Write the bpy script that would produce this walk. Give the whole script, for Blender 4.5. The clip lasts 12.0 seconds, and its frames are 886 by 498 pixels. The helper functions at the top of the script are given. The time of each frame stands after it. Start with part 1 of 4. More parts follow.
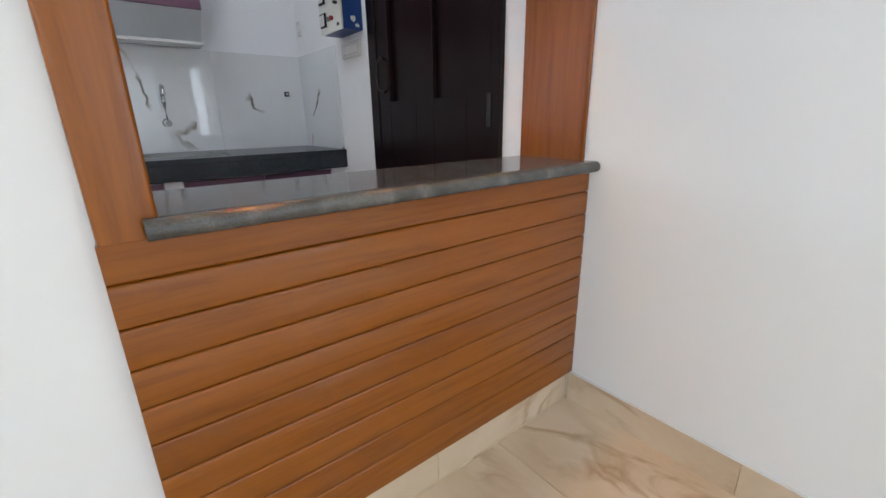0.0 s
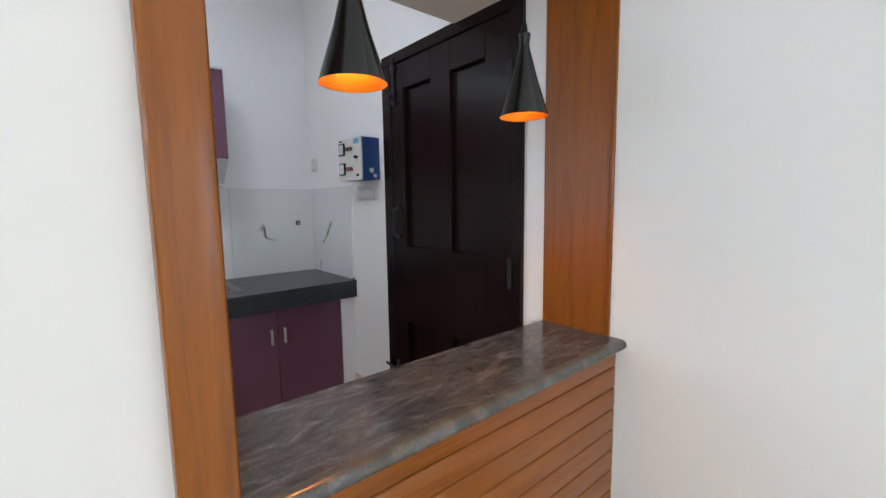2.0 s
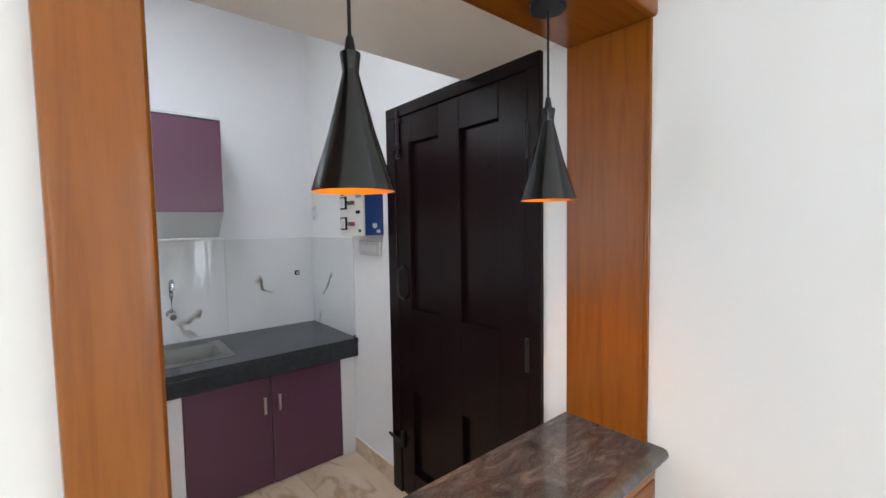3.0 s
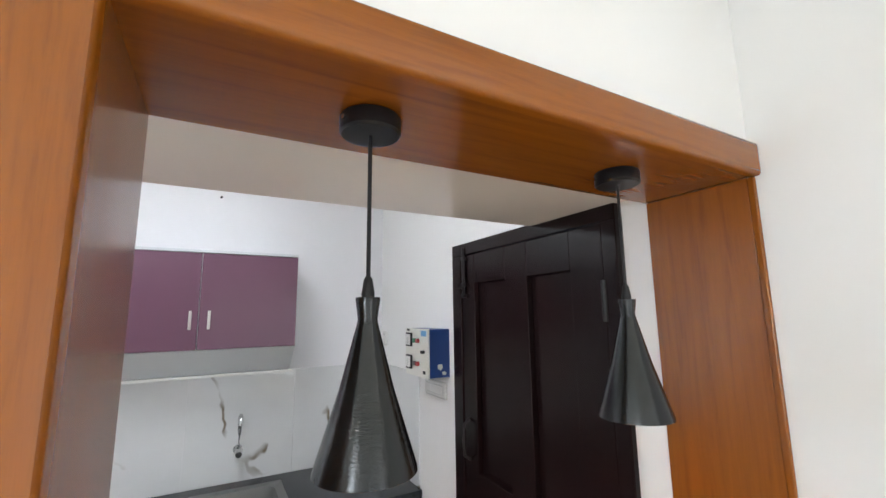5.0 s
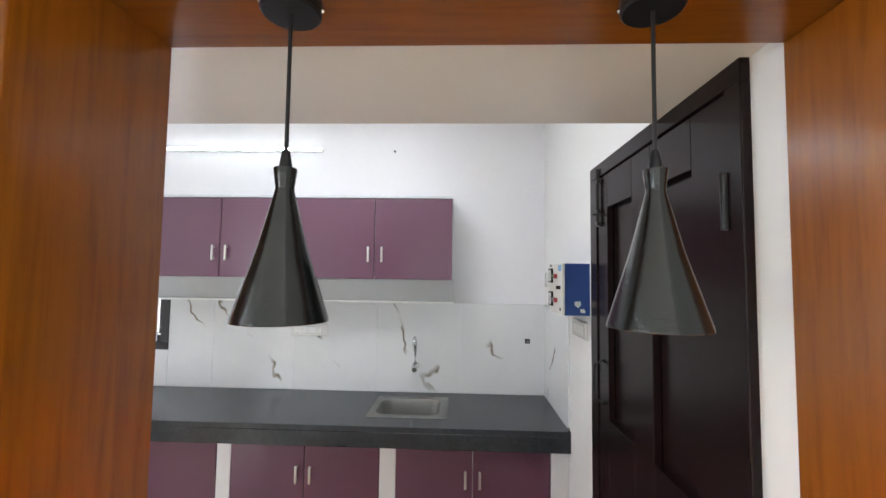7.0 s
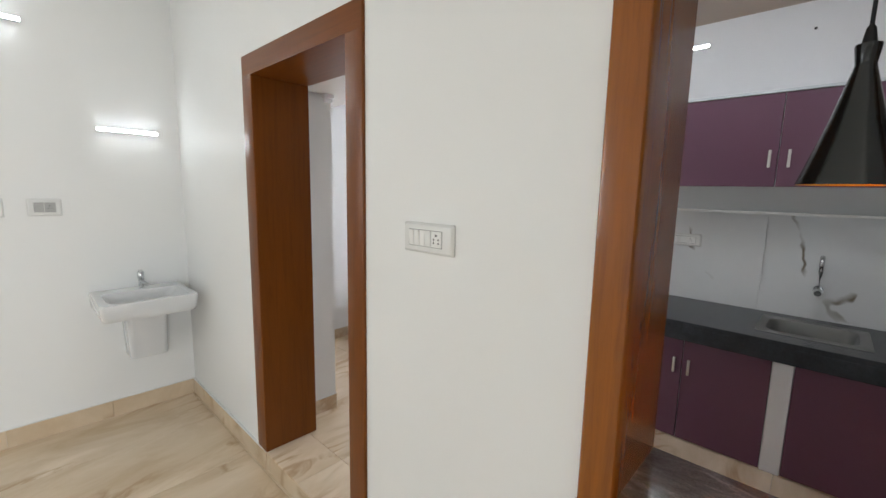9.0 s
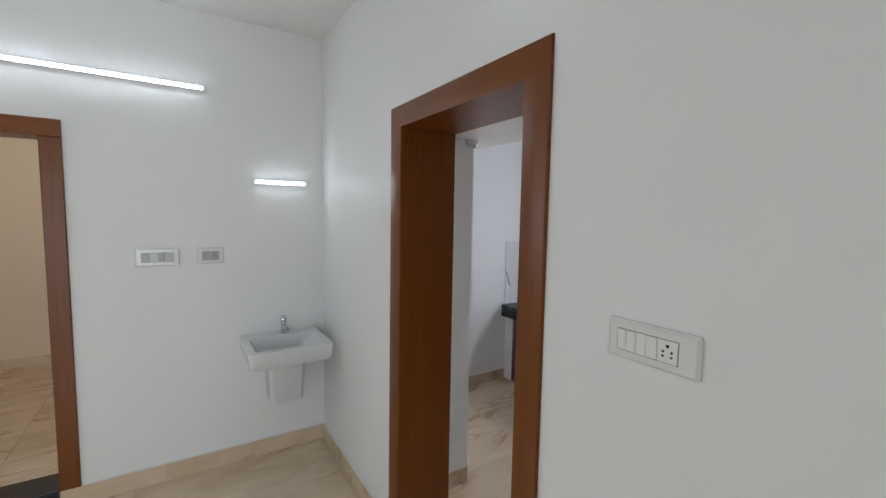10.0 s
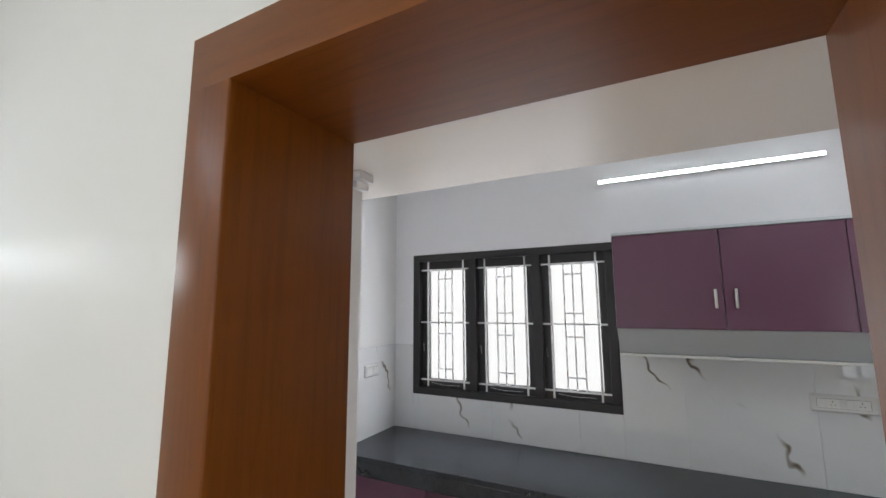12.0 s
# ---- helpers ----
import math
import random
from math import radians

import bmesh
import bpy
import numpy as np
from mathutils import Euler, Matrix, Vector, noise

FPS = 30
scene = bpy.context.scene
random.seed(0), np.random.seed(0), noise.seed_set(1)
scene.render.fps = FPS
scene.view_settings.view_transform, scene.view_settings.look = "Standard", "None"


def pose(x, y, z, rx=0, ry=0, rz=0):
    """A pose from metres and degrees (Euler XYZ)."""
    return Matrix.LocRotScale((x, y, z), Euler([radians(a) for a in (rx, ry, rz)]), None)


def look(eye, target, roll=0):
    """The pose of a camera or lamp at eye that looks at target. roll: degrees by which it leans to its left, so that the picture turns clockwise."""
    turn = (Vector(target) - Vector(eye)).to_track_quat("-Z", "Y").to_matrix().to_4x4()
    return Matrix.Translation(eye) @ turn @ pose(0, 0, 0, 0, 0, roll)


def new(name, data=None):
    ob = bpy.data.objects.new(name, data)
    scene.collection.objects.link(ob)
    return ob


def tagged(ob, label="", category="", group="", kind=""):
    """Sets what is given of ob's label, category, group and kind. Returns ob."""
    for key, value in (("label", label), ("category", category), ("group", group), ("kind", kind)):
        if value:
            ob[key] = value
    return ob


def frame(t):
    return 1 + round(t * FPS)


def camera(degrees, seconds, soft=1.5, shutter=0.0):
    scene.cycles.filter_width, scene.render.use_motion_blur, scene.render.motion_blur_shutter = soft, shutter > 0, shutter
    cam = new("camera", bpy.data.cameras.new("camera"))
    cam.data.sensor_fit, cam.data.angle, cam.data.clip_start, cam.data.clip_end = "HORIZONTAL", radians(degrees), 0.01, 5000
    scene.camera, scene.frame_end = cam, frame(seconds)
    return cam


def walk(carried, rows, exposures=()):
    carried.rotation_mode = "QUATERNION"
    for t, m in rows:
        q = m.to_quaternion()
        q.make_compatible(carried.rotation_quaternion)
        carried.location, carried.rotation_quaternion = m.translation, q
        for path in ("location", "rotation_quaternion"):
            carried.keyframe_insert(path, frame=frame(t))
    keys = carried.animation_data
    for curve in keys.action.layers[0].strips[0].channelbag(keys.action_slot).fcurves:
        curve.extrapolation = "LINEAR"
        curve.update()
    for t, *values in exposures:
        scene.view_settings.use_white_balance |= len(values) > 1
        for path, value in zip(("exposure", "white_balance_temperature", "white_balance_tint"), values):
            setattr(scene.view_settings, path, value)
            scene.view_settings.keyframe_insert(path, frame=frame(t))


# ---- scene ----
cam = camera(94.1, 12.0)
PATH = [
    (0, (0.172, 0.072, 0.962), (1.343, 1.577, 0.359), -1.0),
    (0.5, (0.12, 0.112, 1.048), (1.334, 1.62, 0.544), -0.8),
    (1, (0.077, 0.136, 1.133), (1.329, 1.647, 0.747), -0.9),
    (1.5, (0.057, 0.166, 1.21), (1.337, 1.675, 0.919), -0.8),
    (2, (0.063, 0.196, 1.299), (1.35, 1.711, 1.075), -0.8),
    (2.5, (0.105, 0.279, 1.391), (1.396, 1.797, 1.217), -0.9),
    (3, (0.161, 0.353, 1.495), (1.446, 1.881, 1.379), -0.9),
    (3.5, (0.189, 0.385, 1.616), (1.45, 1.938, 1.603), -1.1),
    (3.7, (0.189, 0.374, 1.667), (1.432, 1.94, 1.704), -1.1),
    (5.5, (0.448, 0.448, 1.778), (1.198, 2.268, 2.132), -0.5),
    (6, (0.613, 0.453, 1.736), (1.114, 2.362, 2.063), -0.2),
    (6.5, (0.771, 0.425, 1.695), (1.007, 2.396, 1.941), 0.2),
    (6.7, (0.804, 0.413, 1.673), (0.916, 2.4, 1.87), 0.4),
    (8.3, (0.693, 0.114, 1.511), (-0.221, 1.881, 1.307), 1.6),
    (8.5, (0.656, 0.059, 1.508), (-0.39, 1.747, 1.273), 1.4),
    (9, (0.507, -0.033, 1.533), (-0.847, 1.412, 1.251), 1.2),
    (9.5, (0.331, -0.03, 1.605), (-1.243, 1.175, 1.338), 1.0),
    (10, (0.1, -0.027, 1.677), (-1.579, 1.048, 1.512), 1.0),
    (10.5, (-0.231, -0.01, 1.764), (-1.886, 1.112, 1.765), 1.3),
    (11, (-0.523, 0.084, 1.819), (-2.022, 1.398, 1.979), 1.4),
    (11.5, (-0.855, 0.22, 1.802), (-2.062, 1.793, 2.064), 0.7),
    (12, (-1.128, 0.482, 1.72), (-2.028, 2.246, 1.998), -0.3),
]
LIGHT = [(0, 0.6, 6000, 10), (2, 0.65, 6080, 10), (3, 0.9, 6180, 10), (3.7, 1.02, 6200, 10), (5.5, 1.08, 6450, 10), (6.7, 1.28, 6500, 10), (7.4, 0.97, 6500, 10), (8.3, 0.64, 6500, 10), (9, 0.11, 6550, 10), (9.5, -0.18, 6250, 10), (10, -0.46, 6220, 10), (10.5, -0.57, 6320, 10), (11, -0.54, 6450, 10), (11.5, -0.46, 6500, 10), (12, 0.12, 6500, 10)]
walk(cam, [(t, look(eye, target, roll)) for t, eye, target, roll in PATH], LIGHT)

# ---- world, daylight and lamps ----
world = bpy.data.worlds.new("sky")
scene.world = world
world.use_nodes = True
sky = world.node_tree.nodes.new("ShaderNodeTexSky")
sky.sky_type, sky.sun_disc = "NISHITA", False
sky.sun_elevation, sky.sun_rotation = radians(50), radians(200)
world.node_tree.links.new(sky.outputs[0], world.node_tree.nodes["Background"].inputs[0])
world.node_tree.nodes["Background"].inputs[1].default_value = 0.06


def area_lamp(name, where, target, sx, sy, watts, colour):
    data = bpy.data.lights.new(name, "AREA")
    data.shape, data.size, data.size_y, data.energy, data.color = "RECTANGLE", sx, sy, watts, colour
    ob = new(name, data)
    ob.matrix_world = look(where, target)
    return ob


XW = -3.075
KITCHEN_DAY, LIVING_DAY, DOOR_DAY, SIDE_FILL, EAST_FILL = 112.0, 6.0, 9.0, 60.0, 126.0
LED, KITCHEN_LED, KITCHEN_FILL, BULB = 50.0, 16.0, 9.0, 28.0
area_lamp("kitchen_window_daylight", (-2.125, 3.55, 1.59), (-2.125, 0, 1.59), 1.7, 1.3, KITCHEN_DAY, (0.89, 0.92, 1.0))
area_lamp("living_window_daylight", (0.45, -3.72, 1.1), (0.45, 0, 1.1), 1.5, 1.8, LIVING_DAY, (0.85, 0.94, 1.0))
area_lamp("narrow_window_daylight", (1.975, -3.72, 1.3), (1.975, 0, 1.3), 0.45, 1.7, DOOR_DAY, (0.90, 0.96, 1.0))

# added fill from the west for the right wall; no window known here
area_lamp("side_fill_lamp", (XW - 0.25, -2.6, 1.55), (0, -2.6, 0.4), 1.35, 1.15, SIDE_FILL, (0.84, 0.93, 1.0))
# unseen fill from the east, added to lift the basin wall and floor
area_lamp("east_fill_lamp", (3.86, -1.05, 1.12), (0, -1.05, -0.75), 1.2, 1.9, EAST_FILL, (0.90, 0.96, 1.0))

# ---- materials ----


def mat(name, base, rough=0.5, metal=0.0, spec=0.5, coat=0.0):
    m = bpy.data.materials.new(name)
    m.use_nodes = True
    b = m.node_tree.nodes["Principled BSDF"]
    b.inputs["Base Color"].default_value = (*base, 1)
    b.inputs["Roughness"].default_value = rough
    b.inputs["Metallic"].default_value = metal
    b.inputs["Specular IOR Level"].default_value = spec
    b.inputs["Coat Weight"].default_value = coat
    b.inputs["Coat Roughness"].default_value = 0.12
    return m


class G:
    """Short words for building a node tree."""

    def __init__(self, m):
        self.t = m.node_tree
        self.b = self.t.nodes["Principled BSDF"]

    def n(self, kind, **sets):
        node = self.t.nodes.new("ShaderNode" + kind)
        for k, v in sets.items():
            node.inputs[k.replace("_", " ")].default_value = v
        return node

    def l(self, a, b):
        self.t.links.new(a, b)

    def coords(self, scale=(1, 1, 1), turn=(0, 0, 0), shift=None):
        c, mp = self.n("TexCoord"), self.n("Mapping")
        mp.inputs["Scale"].default_value, mp.inputs["Rotation"].default_value = scale, turn
        self.l(c.outputs["Object"], mp.inputs["Vector"])
        if shift:
            info, add = self.n("ObjectInfo"), self.n("VectorMath")
            add.operation = "MULTIPLY_ADD"
            self.l(info.outputs["Random"], add.inputs[0])
            add.inputs[1].default_value = shift
            self.l(mp.outputs[0], add.inputs[2])
            return add.outputs[0]
        return mp.outputs[0]

    def noise(self, vec, scale, detail=4, rough=0.55, distort=0.0):
        n = self.n("TexNoise", Scale=scale, Detail=detail, Roughness=rough, Distortion=distort)
        self.l(vec, n.inputs["Vector"])
        return n.outputs["Fac"]

    def ramp(self, fac, stops):
        r = self.n("ValToRGB")
        e = r.color_ramp.elements
        while len(e) < len(stops):
            e.new(0.5)
        for el, (p, c) in zip(e, stops):
            el.position, el.color = p, (*c, 1) if len(c) == 3 else c
        self.l(fac, r.inputs[0])
        return r.outputs[0]

    def mix(self, fac, a, b, blend="MIX"):
        x = self.n("Mix")
        x.data_type, x.blend_type = "RGBA", blend
        for sock, v in ((x.inputs[0], fac), (x.inputs[6], a), (x.inputs[7], b)):
            if isinstance(v, (int, float)):
                sock.default_value = v
            elif isinstance(v, tuple):
                sock.default_value = (*v, 1)
            else:
                self.l(v, sock)
        return x.outputs[2]

    def bump(self, fac, strength, dist=0.002):
        u = self.n("Bump", Strength=strength, Distance=dist)
        self.l(fac, u.inputs["Height"])
        self.l(u.outputs[0], self.b.inputs["Normal"])

    def rough(self, fac, lo, hi):
        r = self.n("MapRange")
        r.inputs["To Min"].default_value, r.inputs["To Max"].default_value = lo, hi
        self.l(fac, r.inputs["Value"])
        self.l(r.outputs[0], self.b.inputs["Roughness"])

    def colour(self, c):
        self.l(c, self.b.inputs["Base Color"])


def paint(name, base, rough=0.45, spec=0.35, relief=0.06):
    m = mat(name, base, rough, spec=spec)
    g = G(m)
    v = g.coords()
    big, fine = g.noise(v, 1.3, 3), g.noise(v, 160, 3)
    g.colour(g.mix(big, tuple(c * 0.965 for c in base), base))
    g.rough(g.noise(v, 5, 4), rough - 0.06, rough + 0.08)
    g.bump(g.mix(0.25, fine, g.noise(v, 9, 2)), relief, 0.003)
    return m


def wood(name, axis, dark, light, rough=0.21, spec=0.42):
    """Varnished teak with the grain along one axis."""
    m = mat(name, light, rough, spec=spec, coat=0.1 if spec > 0.4 else 0.0)
    g = G(m)
    s = [14.0, 14.0, 14.0]
    s["xyz".index(axis)] = 0.75
    v = g.coords(tuple(s), shift=(7.3, 11.1, 5.7))
    broad = g.noise(v, 0.32, 3, 0.55, 0.5)
    grain = g.noise(v, 3.2, 7, 0.66, 0.6)
    pores = g.noise(v, 26, 3, 0.7)
    c = g.ramp(grain, [(0.15, dark), (0.48, tuple((a + 2 * b) / 3 for a, b in zip(dark, light))), (0.85, light)])
    tone = g.ramp(broad, [(0.33, (0.84, 0.81, 0.78)), (0.67, (1, 1, 1))])
    c = g.mix(0.6, c, tone, "MULTIPLY")
    fleck = g.ramp(pores, [(0.34, (0.55, 0.48, 0.4)), (0.45, (1, 1, 1))])
    info = g.n("ObjectInfo")
    own = g.ramp(info.outputs["Random"], [(0.0, (0.86, 0.83, 0.80)), (1.0, (1, 1, 1))])
    c = g.mix(1.0, c, own, "MULTIPLY")
    g.colour(g.mix(0.12, c, fleck, "MULTIPLY"))
    g.rough(broad, rough - 0.05, rough + 0.1)
    g.bump(grain, 0.03, 0.001)
    return m


WALL = paint("white_wall_paint", (0.80, 0.80, 0.79), 0.48, 0.2)
KWALL = paint("kitchen_wall_paint", (0.80, 0.80, 0.82), 0.42, 0.35)
CEIL = paint("ceiling_paint", (0.80, 0.80, 0.78), 0.6, 0.25)
SLAB = mat("glossy_soffit_paint", (0.80, 0.76, 0.71), 0.25)
_g = G(SLAB)
_g.colour(_g.mix(_g.noise(_g.coords(), 1.3, 3), (0.77, 0.725, 0.67), (0.81, 0.765, 0.71)))
CREAM = paint("cream_wall_paint", (0.72, 0.60, 0.45), 0.5, 0.3)
DARK, PALE = (0.150, 0.040, 0.0035), (0.325, 0.102, 0.0080)
WOOD_X = wood("teak_grain_x", "x", DARK, PALE)
WOOD_Y = wood("teak_grain_y", "y", DARK, PALE)
WOOD_Z = wood("teak_grain_z", "z", DARK, PALE)
STAIN_DARK, STAIN = (0.110, 0.030, 0.0034), (0.218, 0.065, 0.0066)
FRAME_X = wood("stained_frame_x", "x", STAIN_DARK, STAIN, 0.31, 0.33)
FRAME_Y = wood("stained_frame_y", "y", STAIN_DARK, STAIN, 0.31, 0.33)
FRAME_Z = wood("stained_frame_z", "z", STAIN_DARK, STAIN, 0.31, 0.33)
BLACKWOOD = mat("black_brown_door_paint", (0.012, 0.007, 0.009), 0.24, spec=0.19)
_g = G(BLACKWOOD)
_n = _g.noise(_g.coords(), 3.0, 3, 0.5)
_g.colour(_g.mix(_n, (0.0085, 0.0038, 0.0038), (0.0115, 0.0052, 0.0050)))
_g.rough(_n, 0.21, 0.26)
WINWOOD = wood("black_window_paint", "z", (0.010, 0.009, 0.010), (0.020, 0.018, 0.019), 0.4)


def laminate():
    m = mat("purple_laminate", (0.13, 0.035, 0.095), 0.3, coat=0.25)
    g = G(m)
    v = g.coords()
    fine = g.noise(v, 420, 2)
    c = g.mix(g.noise(v, 2.5, 3), (0.110, 0.038, 0.073), (0.140, 0.053, 0.098))
    g.colour(g.mix(0.25, c, g.ramp(fine, [(0.3, (0.6, 0.6, 0.6)), (0.7, (1, 1, 1))]), "MULTIPLY"))
    g.rough(g.noise(v, 6, 3), 0.3, 0.42)
    g.bump(fine, 0.05, 0.0006)
    return m


PURPLE = laminate()


def granite(name, base, pale, scale, rough, streak, sheen=0.5):
    m = mat(name, base, rough, spec=sheen)
    g = G(m)
    v = g.coords((0.9, 2.4, 1.5), (0, 0, -0.35)) if streak else g.coords()
    warp = g.noise(v, scale, 8, 0.68, 1.1) if streak else g.noise(v, scale, 5, 0.55, 0.5)
    speck = g.noise(g.coords(), scale * 22, 3, 0.7)
    c = g.ramp(warp, [(0.34, base), (0.54, tuple((2 * a + b) / 3 for a, b in zip(base, pale))), (0.72, pale)])
    g.colour(g.mix(0.55, c, g.ramp(speck, [(0.32, (0.35, 0.33, 0.33)), (0.6, (1, 1, 1)), (0.74, (1.0, 1.0, 1.0))]), "MULTIPLY"))
    g.rough(warp, rough, rough + 0.08)
    return m


BROWN_GRANITE = granite("brown_grey_granite", (0.036, 0.037, 0.042), (0.195, 0.195, 0.210), 8.0, 0.07, True)
GRANITE_EDGE = granite("grey_granite_edge", (0.070, 0.070, 0.066), (0.15, 0.15, 0.143), 14.0, 0.21, False)
BLACK_GRANITE = granite("black_granite", (0.015, 0.018, 0.022), (0.040, 0.048, 0.057), 1.6, 0.2, False)


def marble(name, base, tone, vein, amount, vein_scale, rough, turn, stretch, sparse=0.5, crinkle=5):
    """Polished tile with thin branching veins; each tile takes its own piece of the pattern."""
    m = mat(name, base, rough, spec=0.5)
    g = G(m)
    v = g.coords((1, 1, 1), turn, shift=(31.7, 17.3, 9.1))
    grow = g.n("VectorMath")
    grow.operation = "MULTIPLY"
    g.l(v, grow.inputs[0])
    grow.inputs[1].default_value = stretch
    v = grow.outputs[0]
    cloud = g.noise(v, 1.6, 5, 0.6, 0.8)
    lines = g.noise(v, vein_scale, crinkle, 0.5, crinkle * 0.3)
    patch = g.noise(v, vein_scale * 1.3, 1, 0.5)
    off = g.n("Math")
    off.operation = "SUBTRACT"
    g.l(lines, off.inputs[0])
    off.inputs[1].default_value = 0.5
    ab = g.n("Math")
    ab.operation = "ABSOLUTE"
    g.l(off.outputs[0], ab.inputs[0])
    thin = g.ramp(ab.outputs[0], [(0.0, (1, 1, 1)), (amount, (0, 0, 0))])
    where = g.ramp(patch, [(sparse, (0, 0, 0)), (sparse + 0.12, (1, 1, 1))])
    fac = g.mix(1.0, thin, where, "MULTIPLY")
    c = g.mix(g.ramp(cloud, [(0.3, (0, 0, 0)), (0.7, (1, 1, 1))]), tone, base)
    g.colour(g.mix(fac, c, vein))
    g.rough(cloud, rough, rough * 1.45)
    return m


FLOOR_TILE = marble("beige_marble_floor_tile", (0.74, 0.61, 0.46), (0.57, 0.435, 0.29), (0.46, 0.325, 0.20), 0.06, 1.3, 0.13, (0, 0, 1.45), (0.9, 2.6, 1.0), 0.48, 6)
SKIRT_TILE = marble("beige_marble_skirting_tile", (0.68, 0.555, 0.41), (0.55, 0.42, 0.285), (0.46, 0.33, 0.21), 0.09, 1.6, 0.14, (0.4, 0.3, 0.2), (1.5, 1.5, 1.5))


def veined_tile():
    """Glossy white wall tile with broken, slanting brown veins."""
    m = mat("white_veined_wall_tile", (0.71, 0.72, 0.72), 0.015, spec=0.5)
    g = G(m)
    v = g.coords((1, 1, 1), (0, 0.5, radians(-45)), shift=(31.7, 17.3, 9.1))
    wave = g.n("TexWave", Scale=0.85, Distortion=4.0, Detail=4.0, Detail_Scale=1.5, Detail_Roughness=0.66)
    wave.wave_type, wave.bands_direction = "BANDS", "X"
    g.l(v, wave.inputs["Vector"])
    thin = g.ramp(wave.outputs["Fac"], [(0.9915, (0, 0, 0)), (0.9995, (1, 1, 1))])
    where = g.ramp(g.noise(v, 3.4, 1, 0.5), [(0.51, (0, 0, 0)), (0.61, (1, 1, 1))])
    cloud = g.noise(v, 1.6, 5, 0.6, 0.8)
    c = g.mix(g.ramp(cloud, [(0.3, (0, 0, 0)), (0.7, (1, 1, 1))]), (0.66, 0.67, 0.675), (0.71, 0.72, 0.72))
    g.colour(g.mix(g.mix(1.0, thin, where, "MULTIPLY"), c, (0.17, 0.135, 0.09)))
    return m


WALL_TILE = veined_tile()
GROUT = paint("pale_grout", (0.76, 0.71, 0.62), 0.8, 0.2)
WGROUT = paint("white_grout", (0.62, 0.63, 0.62), 0.8, 0.2)
GREY_PANEL = paint("light_grey_laminate", (0.63, 0.66, 0.68), 0.35, 0.4)
WHITE_PLASTIC = mat("white_plastic", (0.78, 0.78, 0.76), 0.22)
GREY_PLASTIC = mat("grey_slot_plastic", (0.12, 0.12, 0.115), 0.5)
PLATE = mat("satin_plate_plastic", (0.71, 0.71, 0.69), 0.25)
SILVER = mat("silver_grey_plastic", (0.40, 0.40, 0.39), 0.2)
CERAMIC = mat("white_ceramic", (0.67, 0.68, 0.69), 0.09, coat=0.4)
CHROME = mat("chrome", (0.62, 0.63, 0.64), 0.14, 1.0)
STEEL = mat("brushed_steel", (0.26, 0.26, 0.25), 0.58, 1.0)
BLACK_PLASTIC = mat("black_plastic", (0.010, 0.010, 0.011), 0.38, spec=0.25)
SATIN = mat("satin_steel", (0.62, 0.61, 0.58), 0.32, 1.0)
IRON = mat("blackened_iron", (0.012, 0.011, 0.011), 0.4, 0.4)
GRILLE = mat("white_grille_paint", (0.76, 0.76, 0.76), 0.35)
BLUE = paint("blue_enamel", (0.010, 0.045, 0.19), 0.35, 0.5)
BOXWHITE = paint("cream_enamel", (0.66, 0.66, 0.60), 0.35, 0.5)
PALE_BLUE = mat("pale_blue_print", (0.10, 0.30, 0.55), 0.4)
RED = mat("red_knob_plastic", (0.30, 0.03, 0.03), 0.35)
GREEN = mat("green_knob_plastic", (0.02, 0.14, 0.06), 0.35)


def hammered():
    m = mat("black_hammered_metal", (0.005, 0.0065, 0.007), 0.3, 0.0, 0.48)
    g = G(m)
    g.bump(g.noise(g.coords((1, 1, 1.6)), 210, 2), 0.42, 0.0009)
    g.rough(g.noise(g.coords(), 30, 3), 0.15, 0.21)
    return m


HAMMERED = hammered()
GOLD = mat("gold_lacquer_inside", (0.95, 0.39, 0.016), 0.38, 0.3)


def glow(name, colour, strength):
    m = mat(name, (0.8, 0.8, 0.8), 0.4)
    b = m.node_tree.nodes["Principled BSDF"]
    b.inputs["Emission Color"].default_value = (*colour, 1)
    b.inputs["Emission Strength"].default_value = strength
    return m


LED_GLOW = glow("cool_white_led", (0.86, 0.95, 1.0), LED)
KLED_GLOW = glow("kitchen_tube_glow", (0.86, 0.97, 1.0), KITCHEN_LED)
# glow of the added kitchen fill panel, no known fitting
FILL_GLOW = glow("kitchen_fill_glow", (0.92, 0.95, 1.0), KITCHEN_FILL)
BULB_GLOW = glow("warm_bulb", (1.0, 0.47, 0.06), BULB * 8)
# warm emission for the bowl added in the side room
WARM_FILL = glow("warm_fill_glow", (1.0, 0.90, 0.75), 42)


def frosted():
    m = mat("frosted_glass", (0.060, 0.058, 0.053), 0.35)
    b = m.node_tree.nodes["Principled BSDF"]
    b.inputs["Transmission Weight"].default_value = 1.0
    b.inputs["IOR"].default_value = 1.2
    return m


GLASS = frosted()

# ---- building helpers ----
AT = {}


def thing(name, where=(0, 0, 0), label="", category="", group="", kind=""):
    ob = new(name)
    ob.location = where
    AT[ob] = Vector(where)
    return tagged(ob, label, category, group, kind)


def solid(name, bm, material, label="", category="", group="", kind="", where=(0, 0, 0)):
    """A top-level thing that is one mesh."""
    ob = part(name, bm, material, None, where=where)
    return tagged(ob, label, category, group, kind)


